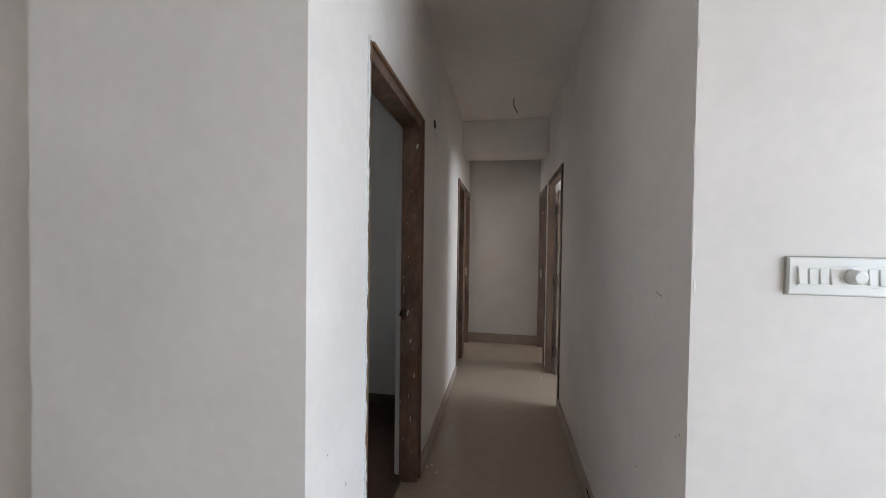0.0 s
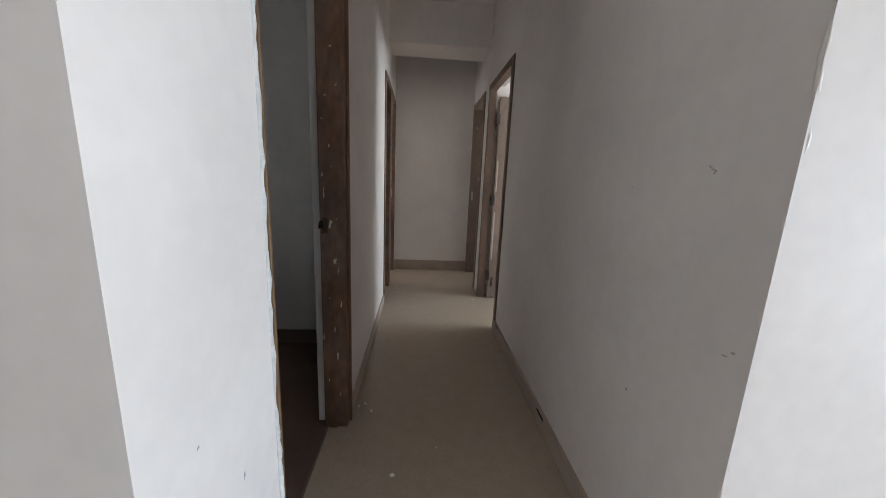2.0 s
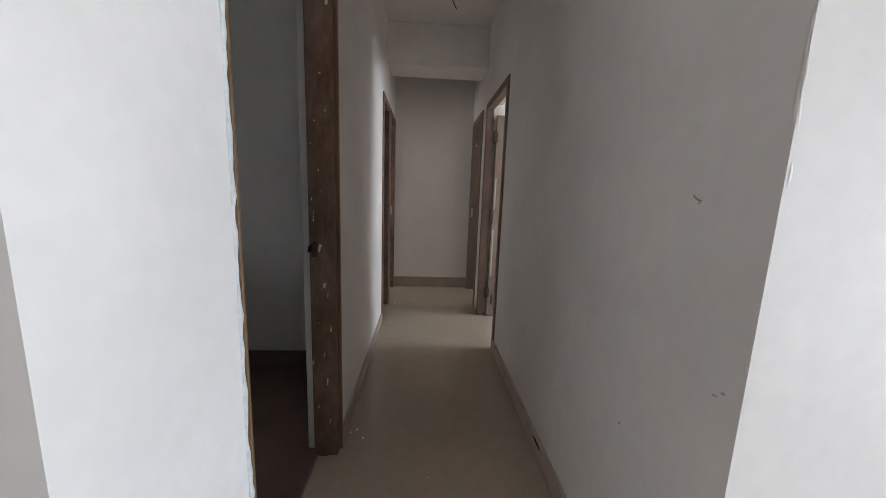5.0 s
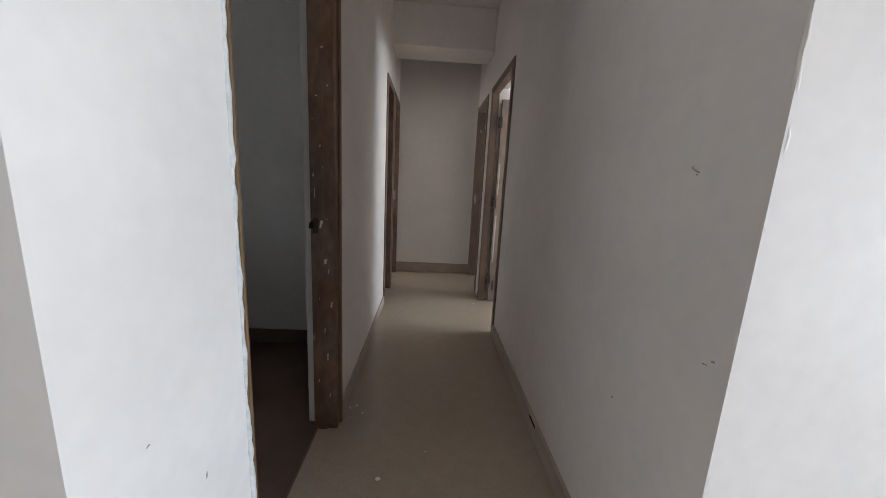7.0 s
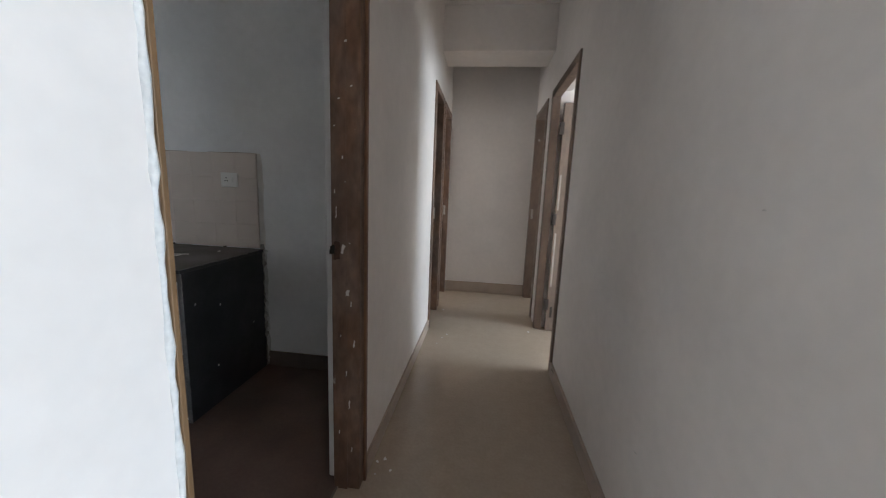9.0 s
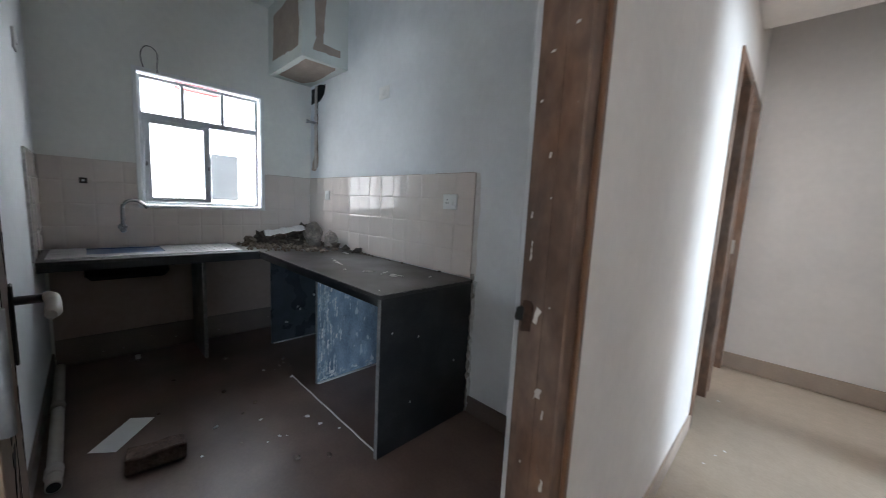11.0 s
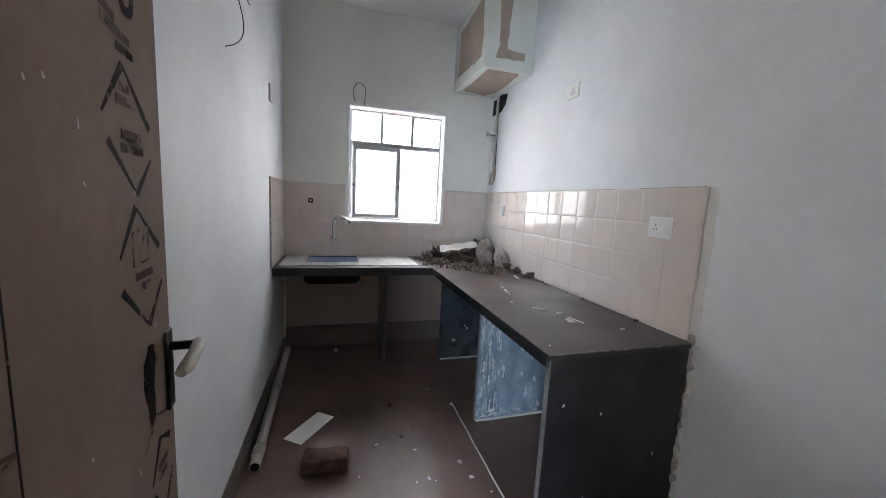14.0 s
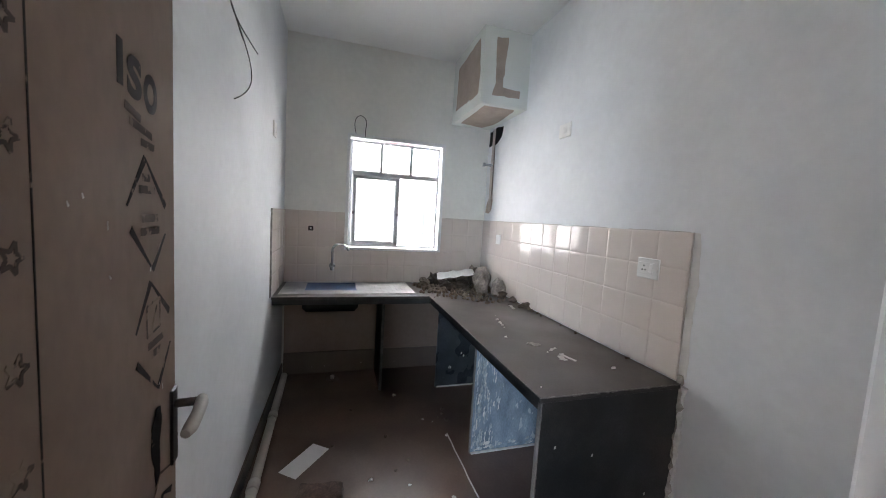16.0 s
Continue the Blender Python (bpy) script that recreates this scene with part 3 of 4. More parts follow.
# strike plate in the far jamb, with torn paint round it
strike = laid(part("strike_plate", ragged([(0, 0), (0.024, 0.004), (0.027, 0.06), (0.020, 0.07), (0.003, 0.068)], 0.0015, 0.008, 6), M_RUST, kitchen_frame, "dark rusty strike plate"), basis((LX - 0.094, KD1 - 0.0635, 0.958), (1, 0, 0), (0, 0, 1)))
laid(part("strike_hole", ragged([(0.0, 0.0), (0.020, 0.002), (0.021, 0.030), (0.014, 0.034), (0.002, 0.028)], 0.0012, 0.006, 7), M_BLACK, strike, "black latch hole"), basis((-0.014, 0.022, 0.0016), (1, 0, 0), (0, 1, 0)))
laid(part("torn_paint", ragged([(0, 0.01), (0.008, 0.006), (0.012, 0.022), (0.018, 0.036), (0.008, 0.044), (0.004, 0.03)], 0.0016, 0.006, 3), M_CHIP, kitchen_frame, "torn white paint"), basis((LX - 0.066, KD1 - 0.0635, 0.975), (1, 0, 0), (0, 0, 1)))
for i, (x, z, w, h) in enumerate(((-0.085, 1.11, 0.009, 0.06), (-0.05, 0.82, 0.03, 0.035), (-0.03, 0.78, 0.008, 0.03), (-0.06, 1.32, 0.01, 0.016), (-0.075, 1.52, 0.02, 0.006), (-0.03, 1.56, 0.016, 0.008), (-0.09, 1.43, 0.012, 0.006),
                                  (-0.05, 1.70, 0.02, 0.01), (-0.02, 0.62, 0.012, 0.04), (-0.05, 0.50, 0.012, 0.03), (-0.04, 0.36, 0.014, 0.05), (-0.07, 0.66, 0.006, 0.01), (-0.02, 1.95, 0.02, 0.04), (-0.05, 1.24, 0.006, 0.006),
                                  (-0.08, 0.25, 0.01, 0.02), (-0.03, 0.17, 0.012, 0.03), (-0.09, 1.20, 0.008, 0.02), (-0.035, 1.02, 0.008, 0.005))):
    laid(part("paint_splash", ragged([(0, 0), (w * 0.5, h * 0.1), (w * 0.45, h * 0.4), (w * 0.6, h * 0.7), (w * 0.2, h * 0.75), (w * 0.1, h * 0.4)], min(w, h) * 0.16, 0.006, 40 + i, 0.0008), M_CHIP, kitchen_frame, "white paint splash"), basis((LX + max(x, -0.098), KD1 - 0.0632 if x < -0.04 else KD1 - 0.0604, z), (1, 0, 0), (0, 0, 1)))


def ragged_edge(name, x, y, z0, z1, r, mat, parent, label, seed, jit=0.003):
    rng = random.Random(seed)
    n = int((z1 - z0) / 0.025)
    bm = bmesh.new()
    pts, rs = [], []
    wob = 0
    for i in range(n + 1):
        wob = 0.8 * wob + rng.uniform(-jit, jit)
        pts.append((x + wob + rng.uniform(-jit, jit) * 0.4, y + rng.uniform(-jit, jit) * 0.4, z0 + (z1 - z0) * i / n))
        rs.append(r * rng.uniform(0.6, 1.35))
    tube(bm, pts, rs, 7)
    return part(name, bm, mat, parent, label)


ragged_edge("plaster_edge", LX + 0.0005, KD0 - 0.004, 0.0, KDT + 0.01, 0.0065, M_ROUGHPL, wall_corridor_left, "rough broken plaster edge", 2, 0.0012)
ragged_edge("plaster_edge", RX + 0.0045, 1.0895, 0.0, H, 0.0045, M_WALL, wall_corridor_right, "uneven plaster corner", 3, 0.0022)

# ---- the side doors' leaves ----
ply = part("door_bedroom", boxes((0, 0, 0.012, 0.72, 0.032, 1.985), bevel=0.0015), M_PLY)
ply.matrix_basis = pose(RX + 0.082, 3.970, 0, 0, 0, 2)
tagged(ply, "open raw brown plywood door with painted strips of hinge-gap daylight", "door", kind="structure")
for z in (0.25, 1.02, 1.78):
    part("hinge", boxes((-0.028, -0.004, z - 0.05, 0.012, 0.0, z + 0.05), bevel=0.0006), M_DARKMETAL, ply, "steel butt hinge")
part("bolt", boxes((0.03, -0.006, 0.13, 0.05, 0.0, 0.23), bevel=0.002), M_DARKMETAL, ply, "dark tower bolt")
# Pale strips near the hinges paint the daylight coming through the gap.
part("paper_strip", boxes((0.014, -0.0012, 0.42, 0.027, 0.0, 0.90)), M_PVC, ply, "pale strip painted as daylight through the hinge gap")
part("paper_strip", boxes((0.014, -0.0012, 1.10, 0.025, 0.0, 1.40)), M_PVC, ply, "pale strip painted as daylight through the hinge gap")
shut = part("door_store", boxes((0, 0, 0.012, 0.64, 0.03, 2.03), bevel=0.0015), M_WOOD)
shut.matrix_basis = pose(LX - 0.11, LA1 - 0.07, 0, 0, 0, 172)
tagged(shut, "dark brown door standing open into an unlit room", "door", kind="structure")
part("hinge", boxes((0.0, 0.03, 0.98, 0.03, 0.033, 1.08), bevel=0.0006), M_DUSTSTEEL, shut, "steel butt hinge")


# ---- corridor and hall: small things ----
def switch_plate(name, w, h, keys, label, category, round_knob=False, dots=False):
    """A plate in its own xz plane, facing -y, its back at y = 0."""
    root = tagged(part(name, boxes((0, -0.011, 0, w, 0, h), bevel=0.0025), M_WHITEPL), label, category)
    part("inset", boxes((w * 0.07, -0.0125, h * 0.22, w * 0.93, -0.011, h * 0.78), bevel=0.0007), M_WHITEPL, root)
    for k in keys:
        bm = boxes((k, -0.018, h * 0.28, k + 0.019, -0.0125, h * 0.72), bevel=0.0015)
        for v in bm.verts:
            if v.co.z > h * 0.5:
                v.co.y += 0.004
        part("rocker", bm, M_WHITEPL, root)
    if round_knob:
        bm = bmesh.new()
        tube(bm, [(0.135, -0.0125, h / 2), (0.135, -0.030, h / 2), (0.135, -0.034, h / 2)], [0.019, 0.017, 0.012], 20)
        part("regulator_knob", bm, M_WHITEPL, root, "round fan regulator knob")
    if dots:
        for dx, dz in ((0.35, 0.62), (0.28, 0.42), (0.42, 0.42)):
            bm = bmesh.new()
            tube(bm, [(w * dx, -0.0122, h * dz), (w * dx, -0.0135, h * dz)], 0.0035, 10)
            part("socket_hole", bm, M_BLACK, root)
    return root


board = switch_plate("switchboard", 0.25, 0.092, (0.018, 0.041, 0.064, 0.087, 0.165, 0.188, 0.211), "white plastic switchboard with rocker switches and fan regulator", "switchboard", True)
board.matrix_basis = pose(0.705, 1.085, 1.296)
part("box_rim", boxes((-0.004, -0.003, -0.003, 0.254, 0.0, 0.095), bevel=0.001), M_GREYPL, board, "grey wall box rim")

ring = bmesh.new()
tube(ring, [(0.0, 0.022 * math.cos(a), 0.026 * math.sin(a)) for a in [math.pi * 2 * i / 16 for i in range(17)]], 0.004, 6, False)
ring = tagged(laid(part("conduit_ring", ring, M_DARKMETAL), pose(LX + 0.003, 2.455, 2.226)), "small dark conduit ring in the corridor wall", "conduit")
hang = bmesh.new()
tube(hang, bez((0.08, 3.56, H), (0.07, 3.57, H - 0.06), (0.085, 3.55, H - 0.10), (0.115, 3.54, H - 0.15), 9), 0.004, 6)
tagged(part("ceiling_wire", hang, M_WIRE), "thin black wire hanging from the corridor ceiling", "wire")
nail = bmesh.new()
tube(nail, bez((RX, 1.254, 1.256), (RX - 0.012, 1.25, 1.258), (RX - 0.015, 1.262, 1.268), (RX - 0.008, 1.266, 1.268), 7), 0.0018, 6)
tagged(part("wall_nail", nail, M_SCUFF), "bent grey nail in the puttied corridor wall", "nail")
for i, (y, z, w, h) in enumerate(((1.262, 1.25, 0.012, 0.008), (1.56, 1.21, 0.008, 0.008), (1.44, 0.60, 0.02, 0.016), (1.13, 0.885, 0.018, 0.014), (1.15, 0.872, 0.028, 0.007), (1.30, 0.52, 0.008, 0.007), (2.4, 0.9, 0.012, 0.01), (1.9, 0.42, 0.014, 0.007))):
    laid(part("wall_scuff", ragged([(0, 0), (w, h * 0.3), (w * 0.8, h), (w * 0.1, h * 0.7)], h * 0.3, 0.008, 70 + i, 0.0006), M_SCUFF, wall_corridor_right), basis((RX - 0.0002, y, z), (0, -1, 0), (0, 0, 1)) @ Matrix.Diagonal((0.5, 0.5, 1, 1)))
for i, (y, z, w, h) in enumerate(((1.10, 0.63, 0.006, 0.014), (1.10, 0.56, 0.004, 0.005), (0.98, 0.80, 0.006, 0.004))):
    laid(part("wall_scuff", ragged([(0, 0), (w, h * 0.3), (w * 0.8, h), (w * 0.1, h * 0.7)], 0.001, 0.008, 90 + i, 0.0006), M_SCUFF, wall_hall_left), basis((LX + 0.0002, y, z), (0, 1, 0), (0, 0, 1)))

laid(part("gap", ragged([(0, 0), (0.05, -0.004), (0.11, -0.002), (0.10, 0.010), (0.04, 0.012)], 0.002, 0.012, 61, 0.001), M_BLACK, wall_corridor_right, "dark gap above the skirting"), basis((RX - 0.019, 2.08, 0.074), (0, -1, 0), (0, 0, 1)))
laid(part("gap", ragged([(0, 0), (0.06, 0.002), (0.06, 0.006), (0.0, 0.007)], 0.0012, 0.012, 62, 0.001), M_BLACK, wall_corridor_right, "dark gap above the skirting"), basis((RX - 0.019, 3.08, 0.080), (0, -1, 0), (0, 0, 1)))

# ---- kitchen window ----
WX = KX - 0.012
window = structure(part("window_1", boxes((KX - 0.05, WY0, WZ0, KX + 0.008, WY0 + 0.028, WZ1), (KX - 0.05, WY1 - 0.028, WZ0, KX + 0.008, WY1, WZ1),
                                          (KX - 0.05, WY0 + 0.028, WZ1 - 0.03, KX + 0.008, WY1 - 0.028, WZ1), (KX - 0.05, WY0 + 0.028, WZ0, KX + 0.012, WY1 - 0.028, WZ0 + 0.022), bevel=0.002), M_ALUWHITE), "grey aluminium sliding window with three top panes", "window")
ay0, ay1, az0, az1, azt = WY0 + 0.03, WY1 - 0.03, WZ0 + 0.024, WZ1 - 0.032, 1.765
ax0, ax1 = KX - 0.105, KX - 0.062
part("window_frame", boxes((ax0, ay0, az0, ax1, ay0 + 0.022, az1), (ax0, ay1 - 0.022, az0, ax1, ay1, az1), (ax0, ay0 + 0.022, az1 - 0.022, ax1, ay1 - 0.022, az1), (ax0, ay0 + 0.022, az0, ax1, ay1 - 0.022, az0 + 0.018), bevel=0.0015), M_ALU, window, "grey aluminium frame")
part("transom", boxes((ax0, ay0 + 0.022, azt - 0.02, ax1, ay1 - 0.022, azt + 0.02), bevel=0.0015), M_ALU, window)
for k in (1, 2):
    y = ay0 + (ay1 - ay0) * k / 3
    part("mullion", boxes((ax0 + 0.006, y - 0.012, azt + 0.02, ax1 - 0.004, y + 0.012, az1 - 0.022), bevel=0.0015), M_ALU, window)
ym = ay0 + (ay1 - ay0) * 0.53
sash = part("sash", boxes((ax1 - 0.03, ay0 + 0.024, az0 + 0.02, ax1 + 0.004, ay0 + 0.062, azt - 0.022), (ax1 - 0.03, ym - 0.030, az0 + 0.02, ax1 + 0.004, ym + 0.012, azt - 0.022),
                          (ax1 - 0.03, ay0 + 0.062, az0 + 0.02, ax1 + 0.004, ym - 0.030, az0 + 0.056), (ax1 - 0.03, ay0 + 0.062, azt - 0.05, ax1 + 0.004, ym - 0.030, azt - 0.022), bevel=0.0015), M_ALU, window, "grey sliding sash")
part("latch", boxes((ax1 + 0.004, ym - 0.006, 1.40, ax1 + 0.012, ym + 0.004, 1.43), bevel=0.001), M_DARKMETAL, sash)
part("latch", boxes((ax1 + 0.004, ay0 + 0.03, 1.40, ax1 + 0.010, ay0 + 0.04, 1.43), bevel=0.001), M_DARKMETAL, sash)
for y0, y1, z0, z1, x in [(ay0 + (ay1 - ay0) * k / 3 + 0.012, ay0 + (ay1 - ay0) * (k + 1) / 3 - 0.012, azt + 0.02, az1 - 0.022, ax0 + 0.015) for k in range(3)] + [(ay0 + 0.062, ym - 0.03, az0 + 0.056, azt - 0.05, ax1 - 0.014), (ym + 0.012, ay1 - 0.022, az0 + 0.018, azt - 0.02, ax0 + 0.012)]:
    pane = part("pane", boxes((x, y0, z0, x + 0.004, y1, z1)), M_GLASS, window, "clear glass pane")
    pane.visible_shadow = False

# ---- outside the kitchen window ----
house = tagged(part("neighbour_house", boxes((-5.95, -7.0, -6.0, -5.60, 11.0, 9.0)), M_FACADE), "white rendered neighbouring house in full daylight", "house")
wf = part("window", boxes((-5.60, 2.53, 1.15, -5.56, 2.83, 1.72), bevel=0.004), M_FGLASS, house, "grey shut window")
part("band", boxes((-5.60, 2.18, 2.44, -5.57, 2.64, 2.56), bevel=0.003), M_RED, house, "red painted sunshade edge")
structure(part("ground", boxes((-400, -400, -6.2, 400, 400, -6.0)), M_GROUND), "dusty bare ground between the houses", "ground")

# ---- kitchen counter ----
CZ, CT = 0.805, 0.02
CX0, CXI, CX1 = KX + 0.006, -3.015, -1.452
CYF, CYW = 2.287, KY1 - 0.012
SX0, SX1, SY0, SY1 = -3.525, -3.20, 1.36, 1.75
counter = part("kitchen_counter", boxes((CXI, CYF, CZ - CT, CX1, CYW, CZ)), M_GRANTOP)
for r in ((CX0, 2.20, CXI, CYW), (CX0, KY0 + 0.01, SX0, 2.20), (SX1, KY0 + 0.01, CXI, 2.20), (SX0, KY0 + 0.01, SX1, SY0), (SX0, SY1, SX1, 2.20)):
    part("slab", boxes((r[0], r[1], CZ - CT, r[2], r[3], CZ)), M_GRANTOP, counter)
tagged(counter, "dusty black granite L-shaped kitchen counter on slab supports", "counter")
part("edge", boxes((CXI, CYF - 0.004, CZ - CT, CX1, CYF, CZ + 0.0005), bevel=0.001), M_SLABEDGE, counter, "worn dusty slab edge")
part("edge", boxes((CXI, KY0 + 0.01, CZ - CT, CXI + 0.004, CYF - 0.004, CZ + 0.0005), bevel=0.001), M_SLABEDGE, counter, "worn dusty slab edge")
part("edge", boxes((CX1, CYF - 0.004, CZ - CT, CX1 + 0.004, CYW, CZ + 0.0005), bevel=0.001), M_SLABEDGE, counter, "worn dusty slab edge")
# Thin pale strips paint the highlight on the slab's top edges.
for name, r in (("arris", (CXI, CYF - 0.0052, CZ - 0.003, CX1, CYF - 0.002, CZ + 0.0011)), ("arris", (CXI + 0.002, KY0 + 0.01, CZ - 0.003, CXI + 0.0052, CYF - 0.006, CZ + 0.0011)), ("arris", (CX1 + 0.002, CYF - 0.0052, CZ - 0.003, CX1 + 0.0052, CYW, CZ + 0.0011))):
    part(name, boxes(r, bevel=0.0006), M_GRANEDGE, counter, "pale highlight strip painted along the slab arris")
part("apron", boxes((CXI - 0.012, CYF + 0.01, CZ - 0.062, CX1 - 0.022, CYF + 0.028, CZ - CT - 0.0005), bevel=0.001), M_GRAN, counter, "black granite apron strip")
part("apron", boxes((CXI - 0.03, KY0 + 0.01, CZ - 0.062, CXI - 0.012, CYF + 0.009, CZ - CT - 0.0005), bevel=0.001), M_GRAN, counter, "black granite apron strip")
end = part("support_panel", boxes((CX1 - 0.02, CYF + 0.008, 0.0, CX1, CYW, CZ - CT - 0.0005), bevel=0.001), M_GRAN, counter, "black granite end panel")
part("panel_edge", boxes((CX1 - 0.021, CYF + 0.004, 0.0, CX1 + 0.001, CYF + 0.008, CZ - CT - 0.001)), M_GRANEDGE, end, "worn pale panel edge")
mid = part("support_panel", boxes((-2.315, 2.40, 0.0, -2.295, CYW, CZ - CT - 0.0005), bevel=0.001), M_GRANLIT, counter, "cement-smeared granite panel, doorway light painted into its bluish colour")
part("panel_edge", boxes((-2.316, 2.396, 0.0, -2.294, 2.40, CZ - CT - 0.001)), M_GRANEDGE, mid, "worn pale panel edge")
part("mortar_bed", boxes((-2.294, 2.40, 0.0, -2.278, CYW - 0.02, 0.012), bevel=0.004), M_CHIP, mid, "white mortar bed")
cor = part("support_panel", boxes((-3.165, 2.41, 0.0, -3.145, CYW, CZ - CT - 0.0005), bevel=0.001), M_GRANSHADE, counter, "smeared granite panel with shade put into its dark bluish colour")
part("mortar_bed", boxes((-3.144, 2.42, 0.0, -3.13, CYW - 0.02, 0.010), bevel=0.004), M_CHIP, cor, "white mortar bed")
back = part("support_panel", boxes((CX0 + 0.02, 1.945, 0.0, -3.165, 1.965, CZ - CT - 0.0005), bevel=0.001), M_GRAN, counter, "black granite panel beside the sink")
part("panel_edge", boxes((-3.165, 1.944, 0.0, -3.161, 1.966, CZ - CT - 0.001)), M_GRANEDGE, back, "worn pale panel edge")
# thick cement smears on the bluish panel
rng = random.Random(31)
for i in range(130):
    y, z = 2.405 + abs(rng.gauss(0, 0.05)) + (0.1 if i % 9 == 0 else 0), rng.uniform(0.02, 0.70)
    w, h = rng.uniform(0.004, 0.014), rng.uniform(0.02, 0.10)
    if i > 110:
        y, z, w, h = rng.uniform(2.42, 2.8), rng.uniform(0.012, 0.05), rng.uniform(0.02, 0.05), rng.uniform(0.008, 0.02)
    laid(part("cement_smear", ragged([(0, 0), (w, h * 0.15), (w * 0.7, h * 0.55), (w * 1.2, h), (w * 0.3, h * 0.9), (w * 0.25, h * 0.4)], min(w, h) * 0.35, 0.008, 200 + i, 0.0012), M_FADED if i % 4 == 0 else M_SMEAR, mid), basis((-2.2949, y, min(z, 0.76 - h)), (0, 1, 0), (0, 0, 1)))
for i in range(9):
    y, z = rng.uniform(2.45, 2.8), rng.uniform(0.1, 0.72)
    laid(part("cement_smear", ragged([(0, 0), (0.012, 0.003), (0.009, 0.022), (0.002, 0.018)], 0.003, 0.006, 260 + i, 0.0015), M_CHIP, cor), basis((-3.1449, y, z), (0, 1, 0), (0, 0, 1)))
for i in range(4):
    y, z = rng.uniform(2.35, 2.88), rng.uniform(0.1, 0.72)
    laid(part("cement_smear", ragged([(0, 0), (0.008, 0.002), (0.006, 0.012), (0.001, 0.01)], 0.002, 0.006, 280 + i, 0.0012), M_CHIP, end), basis((CX1 + 0.0001, y, z), (0, 1, 0), (0, 0, 1)))
ragged_edge("cement_joint", CX1 - 0.002, CYW + 0.004, 0.0, CZ + 0.03, 0.015, M_CEMENT, counter, "rough grey cement joint", 8, 0.006)
ragged_edge("cement_joint", CX1 + 0.014, CYW + 0.010, 0.05, CZ - 0.01, 0.011, M_ROUGHPL, counter, "rough white cement joint", 9, 0.006)

structure(part("bare_plaster", boxes((KX, KY0 + 0.02, 0.19, KX + 0.003, KY1, CZ - CT - 0.001)), M_BAREPL), "bare dirty plaster below the counter", "plaster")

# sink, tap
sink = bmesh.new()
zb = CZ - 0.09
box(sink, SX0 + 0.004, SY0 + 0.004, zb, SX1 - 0.004, SY1 - 0.004, zb + 0.003)
for r in ((SX0 + 0.001, SY0, zb, SX0 + 0.004, SY1, CZ + 0.002), (SX1 - 0.004, SY0, zb, SX1 - 0.001, SY1, CZ + 0.002), (SX0 + 0.004, SY0 + 0.001, zb, SX1 - 0.004, SY0 + 0.004, CZ + 0.002), (SX0 + 0.004, SY1 - 0.004, zb, SX1 - 0.004, SY1 - 0.001, CZ + 0.002)):
    box(sink, *r)
basin = tagged(part("kitchen_sink", sink, M_BLUE), "steel kitchen sink under blue protective film", "sink")
rim = boxes((-3.545, 1.20, CZ + 0.0005, SX0 + 0.003, 2.19, CZ + 0.006), (SX1 - 0.003, 1.20, CZ + 0.0005, -3.09, 2.19, CZ + 0.006), (SX0 + 0.003, 1.20, CZ + 0.0005, SX1 - 0.003, SY0 + 0.003, CZ + 0.006), (SX0 + 0.003, SY1 - 0.003, CZ + 0.0005, SX1 - 0.003, 2.19, CZ + 0.006))
part("drainboard", rim, M_DRAIN, basin, "dusty steel drainboard")
for k in range(8):
    y = 1.81 + k * 0.042
    part("drain_rib", boxes((-3.47, y, CZ + 0.006, -3.17, y + 0.012, CZ + 0.0085), bevel=0.001), M_DRAIN, basin)
part("film", boxes((SX0 + 0.005, SY0 + 0.005, CZ - 0.004, SX1 - 0.005, SY1 - 0.005, CZ - 0.002)), M_BLUE, basin, "blue protective film")
under = bmesh.new()
box(under, SX0 - 0.006, SY0 - 0.012, CZ - 0.165, SX1 + 0.006, SY1 + 0.012, CZ - CT - 0.001, bevel=0.03)
part("bowl", under, M_BLACK, basin, "black coated underside of the bowl")
tap = bmesh.new()
tube(tap, [(KX + 0.012, 1.552, 0.95), (KX + 0.05, 1.552, 0.95), (KX + 0.075, 1.552, 0.955)], [0.014, 0.014, 0.016], 12)
faucet = tagged(part("sink_tap", tap, M_STEEL), "chrome wall-mounted swan-neck sink tap", "tap")
tap = bmesh.new()
tube(tap, [(KX + 0.065, 1.552, 0.955), (KX + 0.065, 1.552, 1.06)] + bez((KX + 0.065, 1.552, 1.08), (KX + 0.065, 1.552, 1.155), (KX + 0.10, 1.65, 1.17), (KX + 0.11, 1.685, 1.09), 10), 0.011, 10)
part("spout", tap, M_STEEL, faucet)
tap = bmesh.new()
tube(tap, [(KX + 0.0065, 1.552, 0.95), (KX + 0.014, 1.552, 0.95)], 0.026, 16)
part("flange", tap, M_STEEL, faucet)
tap = bmesh.new()
tube(tap, [(KX + 0.06, 1.552, 0.955), (KX + 0.062, 1.552, 0.925), (KX + 0.064, 1.55, 0.915)], [0.016, 0.018, 0.010], 12)
part("knob", tap, M_STEEL, faucet)

# sockets and switches of the kitchen
s = switch_plate("socket", 0.112, 0.09, (0.068,), "white plastic power socket on beige tiles", "socket", dots=True)
s.matrix_basis = pose(-1.712, KY1 - 0.0115, 1.195)
s = switch_plate("socket_plate", 0.075, 0.08, (0.028,), "small white plastic socket plate on beige tiles", "socket")
s.matrix_basis = pose(-3.235, KY1 - 0.0115, 1.215)
s = switch_plate("wall_switch", 0.115, 0.085, (0.04, 0.062), "white plastic switch plate high on the wall", "switch")
s.matrix_basis = pose(-2.437, KY1, 1.955)
